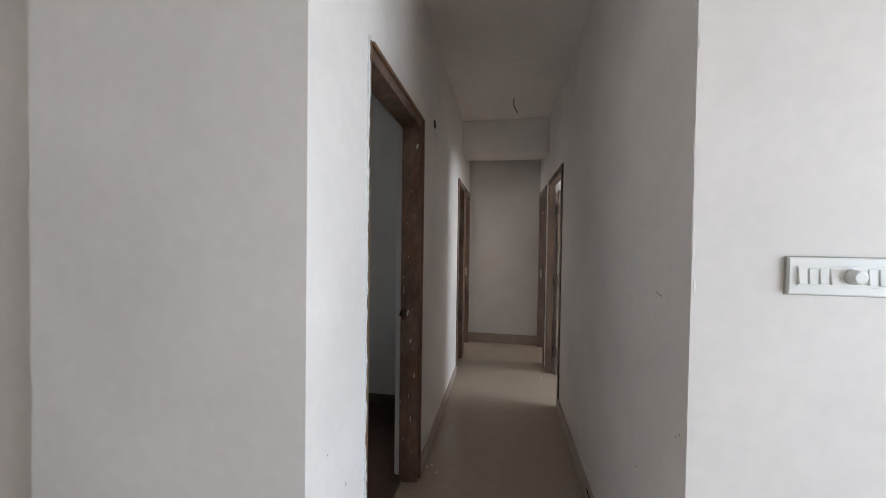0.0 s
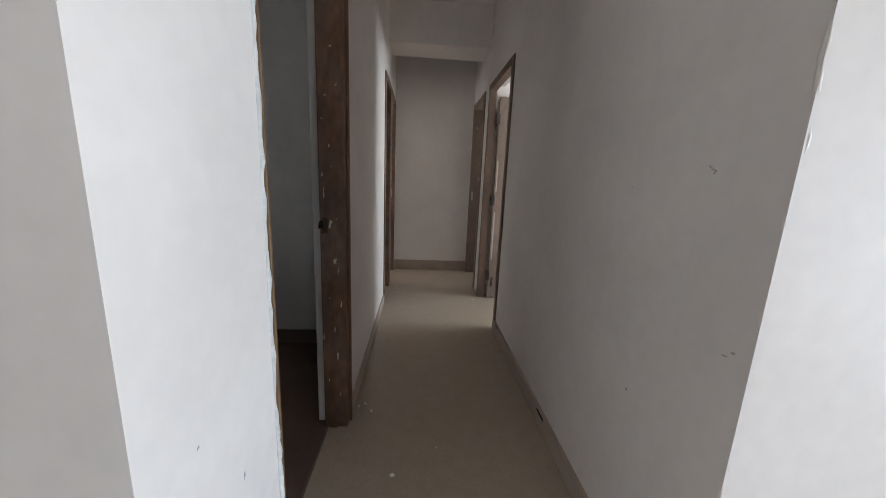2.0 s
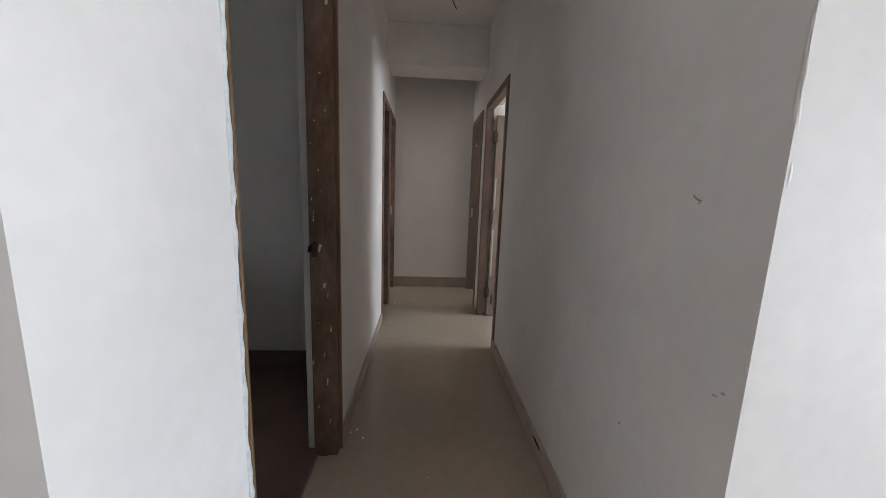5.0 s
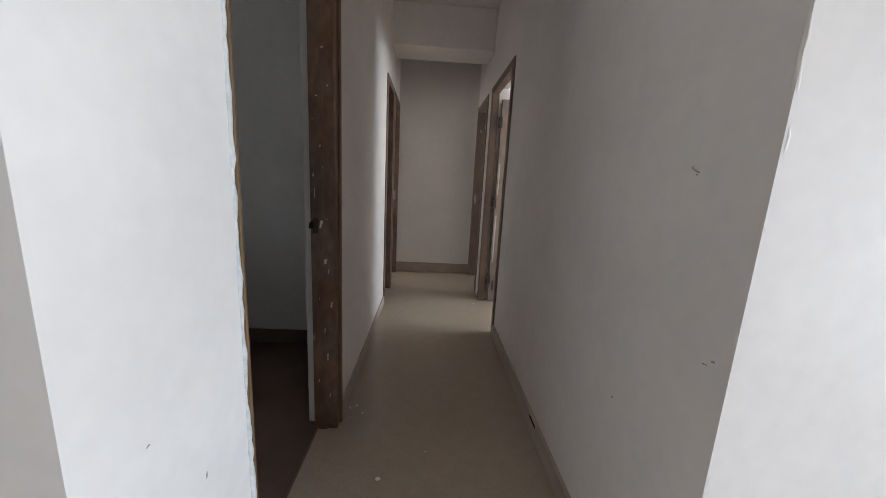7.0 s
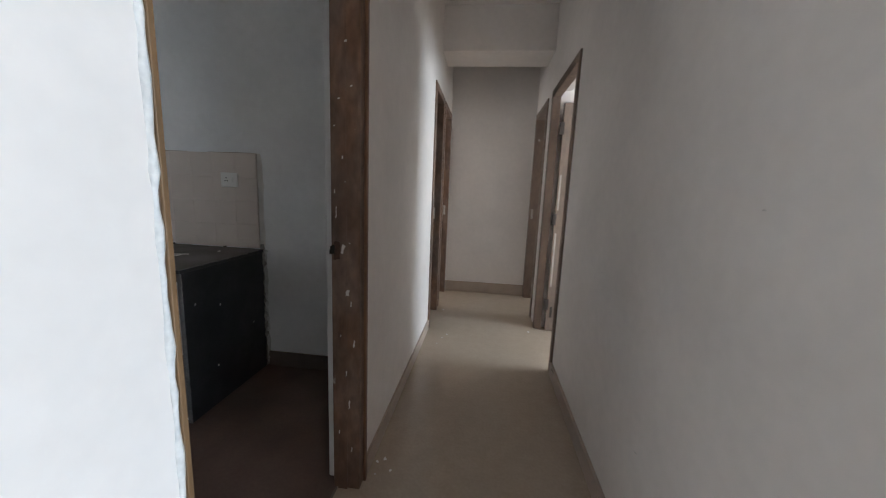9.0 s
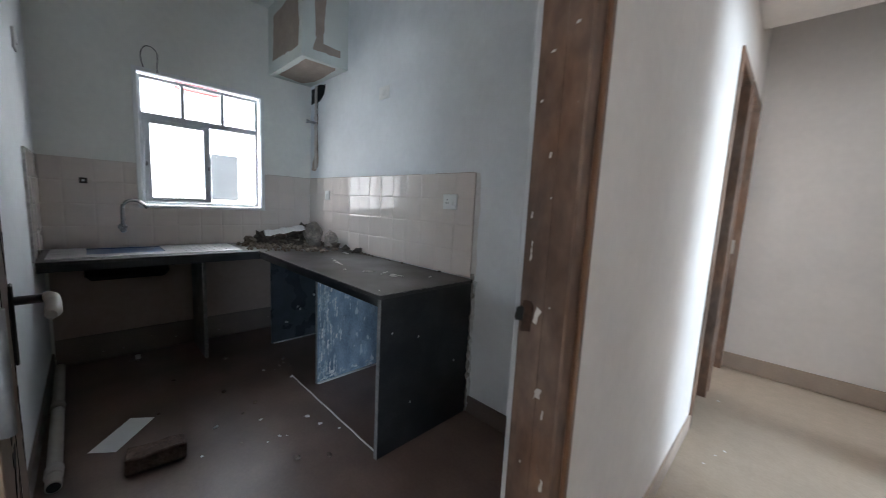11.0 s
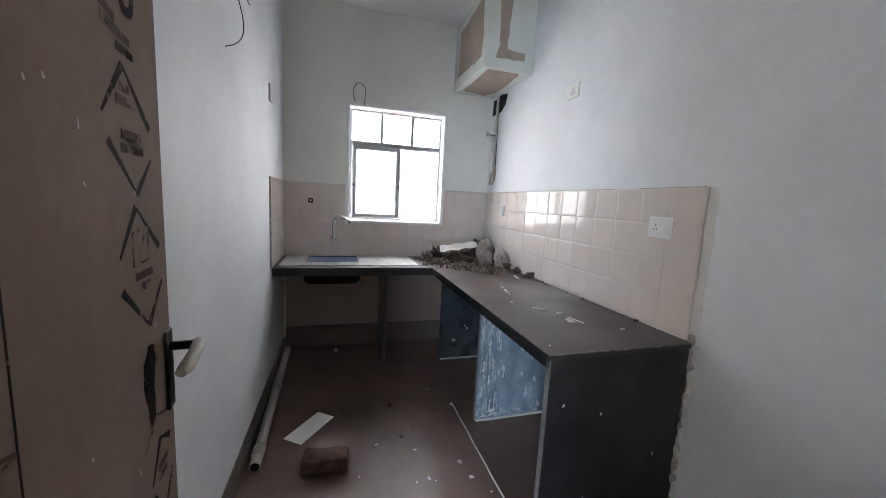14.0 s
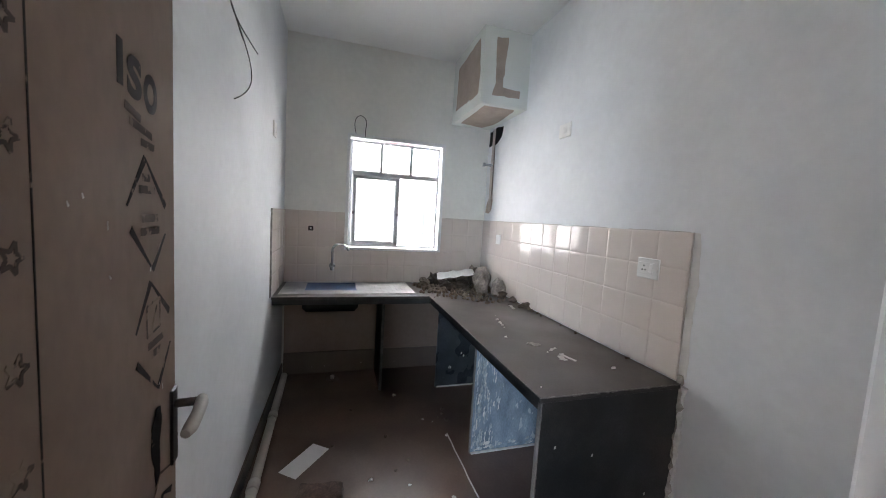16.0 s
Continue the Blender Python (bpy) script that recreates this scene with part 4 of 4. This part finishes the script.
s = switch_plate("wall_switch", 0.09, 0.10, (0.036,), "white plastic switch plate high on the wall", "switch")
s.matrix_basis = pose(-3.00, KY0 + 0.004, 1.88, 0, 0, 180)
hole = tagged(part("wall_box", boxes((KX + 0.0125, 1.352, 1.243, KX + 0.016, 1.392, 1.281), bevel=0.002), M_DARKMETAL), "small open black electrical box in the tiles", "electrical box")
part("terminal", boxes((KX + 0.016, 1.366, 1.256, KX + 0.019, 1.378, 1.268)), M_WHITEPL, hole)

# ---- boxed duct under the ceiling ----
DX, DY, DZ = -2.90, 2.555, 2.262
duct = tagged(part("duct_box", boxes((KX, DY, DZ, DX, KY1, H), bevel=0.002), M_GREENWHITE), "half-painted boxed duct with bare board patches", "duct")
laid(part("bare_patch", ragged([(0.10, 2.355), (0.62, 2.345), (0.635, 2.52), (0.60, 2.75), (0.13, 2.70), (0.12, 2.43)], 0.008, 0.035, 11), M_BOARD, duct, "bare brown board"), basis((KX, DY - 0.0002, 0), (1, 0, 0), (0, 0, 1)))
laid(part("bare_patch", ragged([(0.10, 2.74), (0.19, 2.75), (0.185, 2.62), (0.165, 2.395), (0.31, 2.39), (0.31, 2.335), (0.085, 2.33), (0.11, 2.42)], 0.005, 0.03, 12), M_BOARD, duct, "bare brown board"), basis((DX + 0.0002, DY, 0), (0, 1, 0), (0, 0, 1)))
laid(part("bare_patch", ragged([(0.20, 0.05), (0.60, 0.07), (0.64, 0.09), (0.64, 0.33), (0.10, 0.33), (0.05, 0.10)], 0.006, 0.035, 13), M_BOARD, duct, "bare brown board"), basis((KX, KY1, DZ - 0.0002), (1, 0, 0), (0, -1, 0)))

# water pipe in its chase beside the duct
laid(part("pipe_hole", ragged([(0.02, 2.10), (0.17, 2.10), (0.27, 2.15), (0.30, 2.235), (0.20, 2.245), (0.02, 2.235)], 0.008, 0.03, 21, 0.002), M_BLACK, wall_kitchen_right, "black knocked-out hole"), basis((KX, KY1 - 0.002, 0), (1, 0, 0), (0, 0, 1)))
laid(part("chase", ragged([(0.10, 1.62), (0.16, 1.62), (0.155, 1.85), (0.15, 2.12), (0.115, 2.12), (0.118, 1.8)], 0.004, 0.03, 22, 0.002), M_RUBBLE, wall_kitchen_right, "open grey-brown wall chase"), basis((KX, KY1 - 0.003, 0), (1, 0, 0), (0, 0, 1)))
laid(part("chase", ragged([(0.03, 1.49), (0.11, 1.48), (0.165, 1.52), (0.18, 1.60), (0.155, 1.65), (0.105, 1.64), (0.05, 1.56)], 0.006, 0.03, 23, 0.002), M_BOARD, wall_kitchen_right, "open brown wall chase"), basis((KX, KY1 - 0.0035, 0), (1, 0, 0), (0, 0, 1)))
wp = bmesh.new()
tube(wp, [(-3.447, KY1 - 0.012, 1.50), (-3.446, KY1 - 0.013, 1.8), (-3.442, KY1 - 0.014, 2.05), (-3.438, KY1 - 0.014, 2.24)], 0.0115, 10)
water = tagged(part("water_pipe", wp, M_PVC), "pale plastic water pipe in an open wall chase", "pipe")
wp = bmesh.new()
tube(wp, [(-3.445, KY1 - 0.012, 1.915), (-3.445, KY1 - 0.05, 1.917), (-3.45, KY1 - 0.085, 1.918)], [0.013, 0.011, 0.011], 10)
valve = part("stop_valve", wp, M_STEEL, water, "steel stop valve")
wp = bmesh.new()
tube(wp, [(-3.45, KY1 - 0.083, 1.918), (-3.452, KY1 - 0.10, 1.918)], [0.018, 0.017], 12)
part("valve_knob", wp, M_STEEL, valve)
for z in (1.87, 1.96):
    wp = bmesh.new()
    tube(wp, [(-3.445, KY1 - 0.0135, z - 0.015), (-3.444, KY1 - 0.0135, z + 0.015)], 0.0155, 10)
    part("coupling", wp, M_PVC, water)

# ---- loose wires ----
WIRE0 = (-2.06, KY0 + 0.004, 2.20)
w = bmesh.new()
tube(w, bez(WIRE0, (-1.97, KY0 + 0.04, 2.09), (-2.12, KY0 + 0.05, 2.10), (-2.36, KY0 + 0.04, 2.13), 12), 0.0028, 6)
loose = tagged(part("loose_wires", w, M_WIRE), "loose black wires hanging out of the kitchen wall", "wire")
w = bmesh.new()
tube(w, bez(WIRE0, (-2.00, KY0 + 0.05, 2.08), (-2.03, KY0 + 0.05, 2.06), (-2.10, KY0 + 0.045, 2.07), 12), 0.0028, 6)
part("wire", w, M_WIRE, loose)
w = bmesh.new()
tube(w, bez(WIRE0, (-2.02, KY0 + 0.05, 2.06), (-2.50, KY0 + 0.05, 2.02), (-1.98, KY0 + 0.04, 1.81), 16), 0.0022, 6)
part("wire", w, M_WIRE, loose)
w = bmesh.new()
tube(w, bez((KX, 1.715, 2.075), (KX + 0.05, 1.66, 2.21), (KX + 0.05, 1.75, 2.26), (KX + 0.03, 1.79, 2.19), 12) + bez((KX + 0.03, 1.79, 2.19), (KX + 0.025, 1.80, 2.15), (KX + 0.02, 1.78, 2.11), (KX + 0.012, 1.79, 2.06), 6)[1:], 0.003, 6)
tagged(part("wire_loop", w, M_WIRE), "loop of black wire above the kitchen window", "wire")

# ---- on the kitchen floor ----
pv = bmesh.new()
tube(pv, [(-2.14, 1.232, 0.026), (-2.86, 1.215, 0.026)], 0.025, 16)
pipe = tagged(part("floor_pipe", pv, M_PVC), "cream plastic drain pipe lying along the wall", "pipe")
pv = bmesh.new()
tube(pv, [(-2.86, 1.215, 0.026), (-3.50, 1.20, 0.026)], 0.025, 16)
part("pipe_length", pv, M_PVC, pipe)
for x, y in ((-2.87, 1.2148), (-2.24, 1.2295)):
    pv = bmesh.new()
    tube(pv, [(x - 0.03, y, 0.0295), (x + 0.03, y, 0.0295)], 0.0292, 16)
    part("collar", pv, M_PVC, pipe)
pv = bmesh.new()
tube(pv, [(-2.1385, 1.232, 0.026), (-2.137, 1.232, 0.026)], 0.021, 16)
part("pipe_mouth", pv, M_BLACK, pipe, "dark open pipe end")
bk = boxes((-0.105, -0.05, 0, 0.105, 0.05, 0.075), bevel=0.006)
bmesh.ops.subdivide_edges(bk, edges=bk.edges[:], cuts=3, use_grid_fill=True)
for v in bk.verts:
    d = noise.noise(v.co * 22) * 0.006
    v.co += Vector((d, d * 0.8, d if v.co.z > 0.004 else 0))
tagged(laid(part("brick", bk, M_BRICK), pose(-2.10, 1.55, 0, 0, 0, 84)), "dull brown brick lying on the dusty floor", "brick")
sheet = boxes((-0.058, -0.135, 0.0, 0.058, 0.135, 0.0012))
tagged(laid(part("paper_sheet", sheet, M_PAPER), pose(-2.43, 1.454, 0.001, 0, 0, 53)), "white paper sheet lying on the dusty floor", "paper")
jt = bmesh.new()
tube(jt, [(-2.51 + i * 0.08, 2.3205 + 0.0015 * math.sin(i * 2.1), 0.0005) for i in range(14)], 0.0042, 6)
structure(part("floor_joint", jt, M_CHIP), "pale mortar line in the kitchen floor", "floor joint")
dr = bmesh.new()
tube(dr, [(-3.43, 1.585, -0.001), (-3.43, 1.585, 0.004)], 0.05, 20)
drain = tagged(part("floor_drain", dr, M_KSKIRT), "round dusty floor drain with a pipe stub", "drain")
dr = bmesh.new()
tube(dr, [(-3.43, 1.585, 0.004), (-3.43, 1.585, 0.03)], 0.016, 12)
part("stub", dr, M_CHIP, drain)

rng = random.Random(5)
chip_meshes = [lump(rng, 0.012, 0.008, 0.005, 1, 0.35) for _ in range(4)]
protos = []
for bm in chip_meshes:
    me = bpy.data.meshes.new("plaster_chip")
    bm.to_mesh(me)
    bm.free()
    me.materials.append(M_CHIP)
    protos.append(me)


def scatter(name, spots, z, meshes, label, category, group, lo, hi):
    for i, (x, y) in enumerate(spots):
        ob = new(name, meshes[i % len(meshes)])
        k = rng.uniform(lo, hi)
        ob.matrix_basis = pose(x, y, z, 0, 0, rng.uniform(0, 360)) @ Matrix.Diagonal((k, k, k, 1))
        tagged(ob, label, category, group)


scatter("plaster_chip", [(-2.12, 1.995), (-1.92, 2.02), (-1.90, 2.05), (-1.91, 1.96), (-1.88, 2.22), (-1.99, 2.20), (-2.49, 2.31), (-2.66, 2.26), (-1.78, 2.28), (-2.2, 1.8), (-1.72, 1.62), (-2.7, 2.2), (-2.0, 1.70), (-1.5, 1.8)], 0.0, protos,
        "white plaster chip on the dusty kitchen floor", "debris", "plaster chips on the floor", 0.5, 1.3)
scatter("plaster_chip", [(-0.42, 2.22), (-0.38, 2.16), (-0.44, 2.13), (-0.36, 3.5), (-0.33, 3.62), (-0.30, 3.7), (-0.40, 4.32), (-0.05, 1.9), (0.42, 3.9), (-0.24, 1.75), (-0.45, 2.2)], 0.0, protos,
        "white plaster chip on the corridor floor", "debris", "plaster chips in the corridor", 0.4, 0.9)
scatter("plaster_chip", [(-1.80, 2.62), (-1.86, 2.60), (-1.78, 2.59), (-1.83, 2.56), (-1.74, 2.57), (-2.36, 2.55), (-2.30, 2.53), (-2.25, 2.53), (-2.21, 2.52), (-1.62, 2.75), (-2.45, 2.58), (-1.52, 2.33), (-2.05, 2.45), (-1.95, 2.52)], CZ + 0.0003, protos,
        "white plaster chip on the dusty counter", "debris", "plaster chips on the counter", 0.5, 1.3)
for i, (x, y, w, h, a) in enumerate(((-1.80, 2.60, 0.09, 0.012, 15), (-1.84, 2.585, 0.06, 0.010, 120), (-1.78, 2.575, 0.05, 0.022, 5), (-2.27, 2.54, 0.05, 0.014, 165), (-2.60, 2.80, 0.10, 0.02, 170), (-1.95, 2.52, 0.05, 0.04, 30))):
    tagged(laid(part("plaster_smear", ragged([(0, 0), (w, 0), (w, h), (0, h)], h * 0.25, 0.012, 300 + i, 0.003), M_CHIP if i != 5 else M_CEMENT), pose(x, y, CZ + 0.0003, 0, 0, a)), "dried pale plaster smear on the counter", "debris", "plaster smears")

crumbs = []
for k in range(3):
    bm = lump(rng, 0.011, 0.009, 0.007, 1, 0.4)
    me = bpy.data.meshes.new("mortar_crumb")
    bm.to_mesh(me)
    bm.free()
    me.materials.append(M_RUBBLE)
    crumbs.append(me)
scatter("mortar_crumb", [(-2.78, 2.33), (-2.74, 2.35), (-2.70, 2.31), (-2.80, 2.37), (-2.66, 2.36), (-2.30, 2.02), (-2.24, 1.94), (-1.98, 1.86), (-1.70, 2.02), (-2.55, 1.92), (-2.90, 1.72), (-3.05, 2.05), (-2.52, 1.60), (-1.62, 2.14)], 0.0, crumbs,
        "brown mortar crumb on the dusty kitchen floor", "debris", "mortar crumbs on the floor", 0.5, 1.6)
scatter("mortar_crumb", [(-2.95, 2.62), (-2.86, 2.70), (-2.70, 2.80), (-2.90, 2.52), (-2.62, 2.84), (-2.40, 2.88), (-2.20, 2.89), (-1.95, 2.90), (-2.97, 2.44), (-2.80, 2.60), (-1.70, 2.90), (-2.05, 2.885)], CZ + 0.0003, crumbs,
        "brown mortar crumb on the dusty counter", "debris", "mortar crumbs on the counter", 0.4, 1.3)

# pale chips knocked along the slab's edges
rng = random.Random(21)
for i in range(90):
    k = rng.uniform(0.003, 0.014)
    d = rng.uniform(0.002, 0.007)
    if i < 35:
        y = rng.uniform(CYF, CYW - 0.02)
        chip = (CX1 + 0.001, y, CZ - d, CX1 + 0.0056, y + k, CZ + 0.0013)
    elif i < 80:
        x = rng.uniform(CXI, CX1 - 0.02)
        chip = (x, CYF - 0.0056, CZ - d, x + k, CYF - 0.001, CZ + 0.0012)
    else:
        z = rng.uniform(0.02, CZ - 0.08)
        chip = (CX1 - 0.001, CYF + 0.007, z, CX1 + 0.001, CYF + 0.010, z + k * 2)
    part("edge_chip", boxes(chip), M_GRANEDGE, counter, "pale chip in the slab edge")

# ---- rubble on the counter's corner ----
for x, y, sx, sy, sz, seed in ((-3.23, 2.80, 0.072, 0.075, 0.110, 1), (-3.06, 2.735, 0.055, 0.058, 0.076, 2), (-2.99, 2.85, 0.052, 0.055, 0.076, 3)):
    bm = lump(random.Random(seed), sx, sy, sz, 4, 0.14, False)
    tagged(laid(part("grey_stone", bm, M_STONE), pose(x, y, CZ + 0.004, 0, 0, seed * 50)), "dusty rounded grey stone on the counter", "stone", "stones on the counter")
for x, y, sx, sy, sz, seed in ((-3.42, 2.42, 0.05, 0.055, 0.05, 4), (-3.33, 2.50, 0.045, 0.05, 0.034, 5), (-3.45, 2.62, 0.06, 0.09, 0.06, 6), (-3.36, 2.69, 0.065, 0.08, 0.055, 7), (-3.45, 2.80, 0.06, 0.06, 0.09, 8), (-3.24, 2.60, 0.04, 0.05, 0.03, 9), (-3.47, 2.50, 0.05, 0.06, 0.055, 10), (-3.40, 2.33, 0.045, 0.05, 0.035, 11),
                               (-3.20, 2.51, 0.035, 0.045, 0.028, 12), (-3.13, 2.62, 0.04, 0.035, 0.03, 13), (-2.93, 2.86, 0.04, 0.035, 0.03, 14), (-2.78, 2.875, 0.03, 0.03, 0.022, 15), (-2.60, 2.88, 0.035, 0.028, 0.026, 16)):
    bm = lump(random.Random(seed), sx, sy, sz, 2, 0.5)
    tagged(laid(part("mortar_lump", bm, M_RUBBLE), pose(x, y, CZ + 0.002, 0, 0, seed * 40)), "broken brown mortar lump on the counter", "rubble", "mortar lumps on the counter")
roll = bmesh.new()
tube(roll, [(-3.33, 2.475, CZ + 0.028), (-3.40, 2.50, CZ + 0.036)], [0.021, 0.021], 14)
tagged(part("pipe_offcut", roll, M_CHIP), "short pale pipe offcut among the rubble", "pipe")
sack = bmesh.new()
n = 9
grid = [[sack.verts.new((-0.075 + 0.15 * j / 3, -0.16 + 0.32 * i / n, 0.075 + 0.055 * i / n + 0.03 * (1 - j / 3) + 0.006 * math.sin(i * 1.9 + j) + 0.008 * math.sin(j * 2.0))) for j in range(4)] for i in range(n + 1)]
for i in range(n):
    for j in range(3):
        sack.faces.new((grid[i][j], grid[i][j + 1], grid[i + 1][j + 1], grid[i + 1][j]))
bmesh.ops.solidify(sack, geom=sack.faces[:], thickness=0.002)
tagged(laid(part("torn_bag", sack, M_PAPER), pose(-3.31, 2.585, CZ + 0.012, 0, 0, -12)), "torn white plastic bag on the rubble", "bag")
rub = bmesh.new()
rng = random.Random(77)
for i in range(900):
    if i < 400 or i > 680:
        x, y = rng.gauss(-3.31, 0.12), rng.gauss(2.55, 0.18)
    elif i < 500:
        x, y = rng.uniform(-3.2, -2.45), KY1 - 0.03 - abs(rng.gauss(0, 0.02))
    else:
        x, y = rng.gauss(-3.05, 0.13), rng.gauss(2.68, 0.12)
    if not (KX + 0.03 < x < -2.3 and 2.24 < y < KY1 - 0.03) or (x > CXI and y < CYF + 0.02):
        continue
    k = rng.uniform(0.005, 0.024) if i < 400 or i > 500 else rng.uniform(0.003, 0.012)
    g = bmesh.ops.create_icosphere(rub, subdivisions=1, radius=1.0)
    r = Euler((rng.uniform(0, 6), rng.uniform(0, 6), rng.uniform(0, 6))).to_matrix()
    for v in g["verts"]:
        q = v.co * rng.uniform(0.7, 1.2)
        v.co = r @ Vector((q.x * k, q.y * k * 0.8, q.z * k * 0.55)) + Vector((x, y, CZ + k * 0.45))
tagged(part("fine_rubble", rub, M_RUBBLE), "loose brown mortar crumbs on the dusty counter", "rubble", kind="stuff")


# ---- mortar wash and dirt on the wall beside the tiles ----
laid(part("mortar_wash", ragged([(0, 0), (0.036, 0.02), (0.028, 0.22), (0.040, 0.40), (0.022, 0.602), (-0.004, 0.602)], 0.004, 0.03, 51, 0.0012), M_FADED, wall_kitchen_right, "beige mortar wash"), basis((-1.473, KY1 - 0.0004, 0.806), (1, 0, 0), (0, 0, 1)))

part("tile_cap", boxes((-3.57, KY1 - 0.008, 1.4092, -2.35, KY1, 1.4125), (-2.22, KY1 - 0.007, 1.4092, -1.95, KY1, 1.4118), (-1.80, KY1 - 0.007, 1.4092, -1.49, KY1, 1.4115)), M_BOARD, wall_kitchen_right, "dirty mortar line on top of the tiles")
part("tile_cap", boxes((KX, WY1 + 0.03, 1.4092, KX + 0.007, KY1 - 0.012, 1.4118)), M_BOARD, wall_kitchen_back, "dirty mortar line on top of the tiles")

# ---- wall tiles, one by one ----
def tile_mesh(w, h):
    """A tile with softly rounded, glazed edges."""
    bm = bmesh.new()
    rings = []
    for inset, y in ((0.0, 0.0), (0.0, -0.0060), (0.003, -0.00662), (0.0065, -0.00710), (0.0105, -0.00742), (0.016, -0.00755)):
        inset = min(inset, 0.24 * w, 0.24 * h)
        rings.append([bm.verts.new((x, y, z)) for x, z in ((inset, inset), (w - inset, inset), (w - inset, h - inset), (inset, h - inset))])
    bm.faces.new(rings[-1])
    for lo, hi in zip(rings, rings[1:]):
        for i in range(4):
            j = (i + 1) % 4
            bm.faces.new((lo[i], lo[j], hi[j], hi[i]))
    bmesh.ops.recalc_face_normals(bm, faces=bm.faces[:])
    me = bpy.data.meshes.new("tile")
    bm.to_mesh(me)
    bm.free()
    me.materials.append(M_TILE)
    return me


TILE, GAP, TZ = 0.15, 0.0009, 0.8085
tile_cache = {}


def tile(parent, m, w, h):
    key = (round(w, 3), round(h, 3))
    if key not in tile_cache:
        tile_cache[key] = tile_mesh(w - GAP, h - GAP)
    ob = new("tile", tile_cache[key])
    ob.parent = parent
    wob = random.Random(len(bpy.data.objects))
    ob.matrix_basis = m @ pose(0, 0, 0, wob.uniform(-0.5, 0.5), 0, wob.uniform(-0.7, 0.7))


part("grout", boxes((-3.575, KY1 - 0.0078, TZ, -1.475, KY1, TZ + 4 * TILE)), M_GROUT, wall_kitchen_right)
for i in range(14):
    for j in range(4):
        tile(wall_kitchen_right, pose(-3.575 + i * TILE, KY1 - 0.0032, TZ + j * TILE), TILE, TILE)
part("grout", boxes((KX, KY0 + 0.012, TZ, KX + 0.0078, WY0 - 0.001, TZ + 4 * TILE), (KX, WY0 - 0.001, TZ, KX + 0.0078, WY1 + 0.001, WZ0 - 0.001), (KX, WY1 + 0.001, TZ, KX + 0.0078, KY1 - 0.012, TZ + 4 * TILE)), M_GROUT, wall_kitchen_back)
for i in range(12):
    a, b = 2.922 - (i + 1) * TILE, 2.922 - i * TILE
    a = max(a, KY0 + 0.012)
    for j in range(4):
        z0, z1 = TZ + j * TILE, TZ + (j + 1) * TILE
        y0, y1 = a, b
        if y1 > WY0 and y0 < WY1 and z1 > WZ0:
            if z0 < WZ0 - 0.02:
                z1 = WZ0
            elif y0 < WY0 - 0.02:
                y1 = WY0
            elif y1 > WY1 + 0.02:
                y0 = WY1
            else:
                continue
        if y1 - y0 > 0.01 and z1 - z0 > 0.01:
            tile(wall_kitchen_back, pose(KX + 0.0032, y0, z0, 0, 0, 90), y1 - y0, z1 - z0)
part("grout", boxes((KX, KY0 + 0.004, TZ, -2.985, KY0 + 0.0118, TZ + 4 * TILE)), M_GROUT, wall_kitchen_left)
part("tile_trim", boxes((-2.985, KY0 + 0.004, TZ, -2.978, KY0 + 0.016, TZ + 4 * TILE)), M_SCUFF, wall_kitchen_left, "dark raw tile edge")
for i in range(4):
    w = min(TILE, -2.985 - i * TILE - (KX + 0.012))
    for j in range(4):
        if w > 0.02:
            tile(wall_kitchen_left, pose(-2.985 - i * TILE, KY0 + 0.0072, TZ + j * TILE, 0, 0, 180), w, TILE)
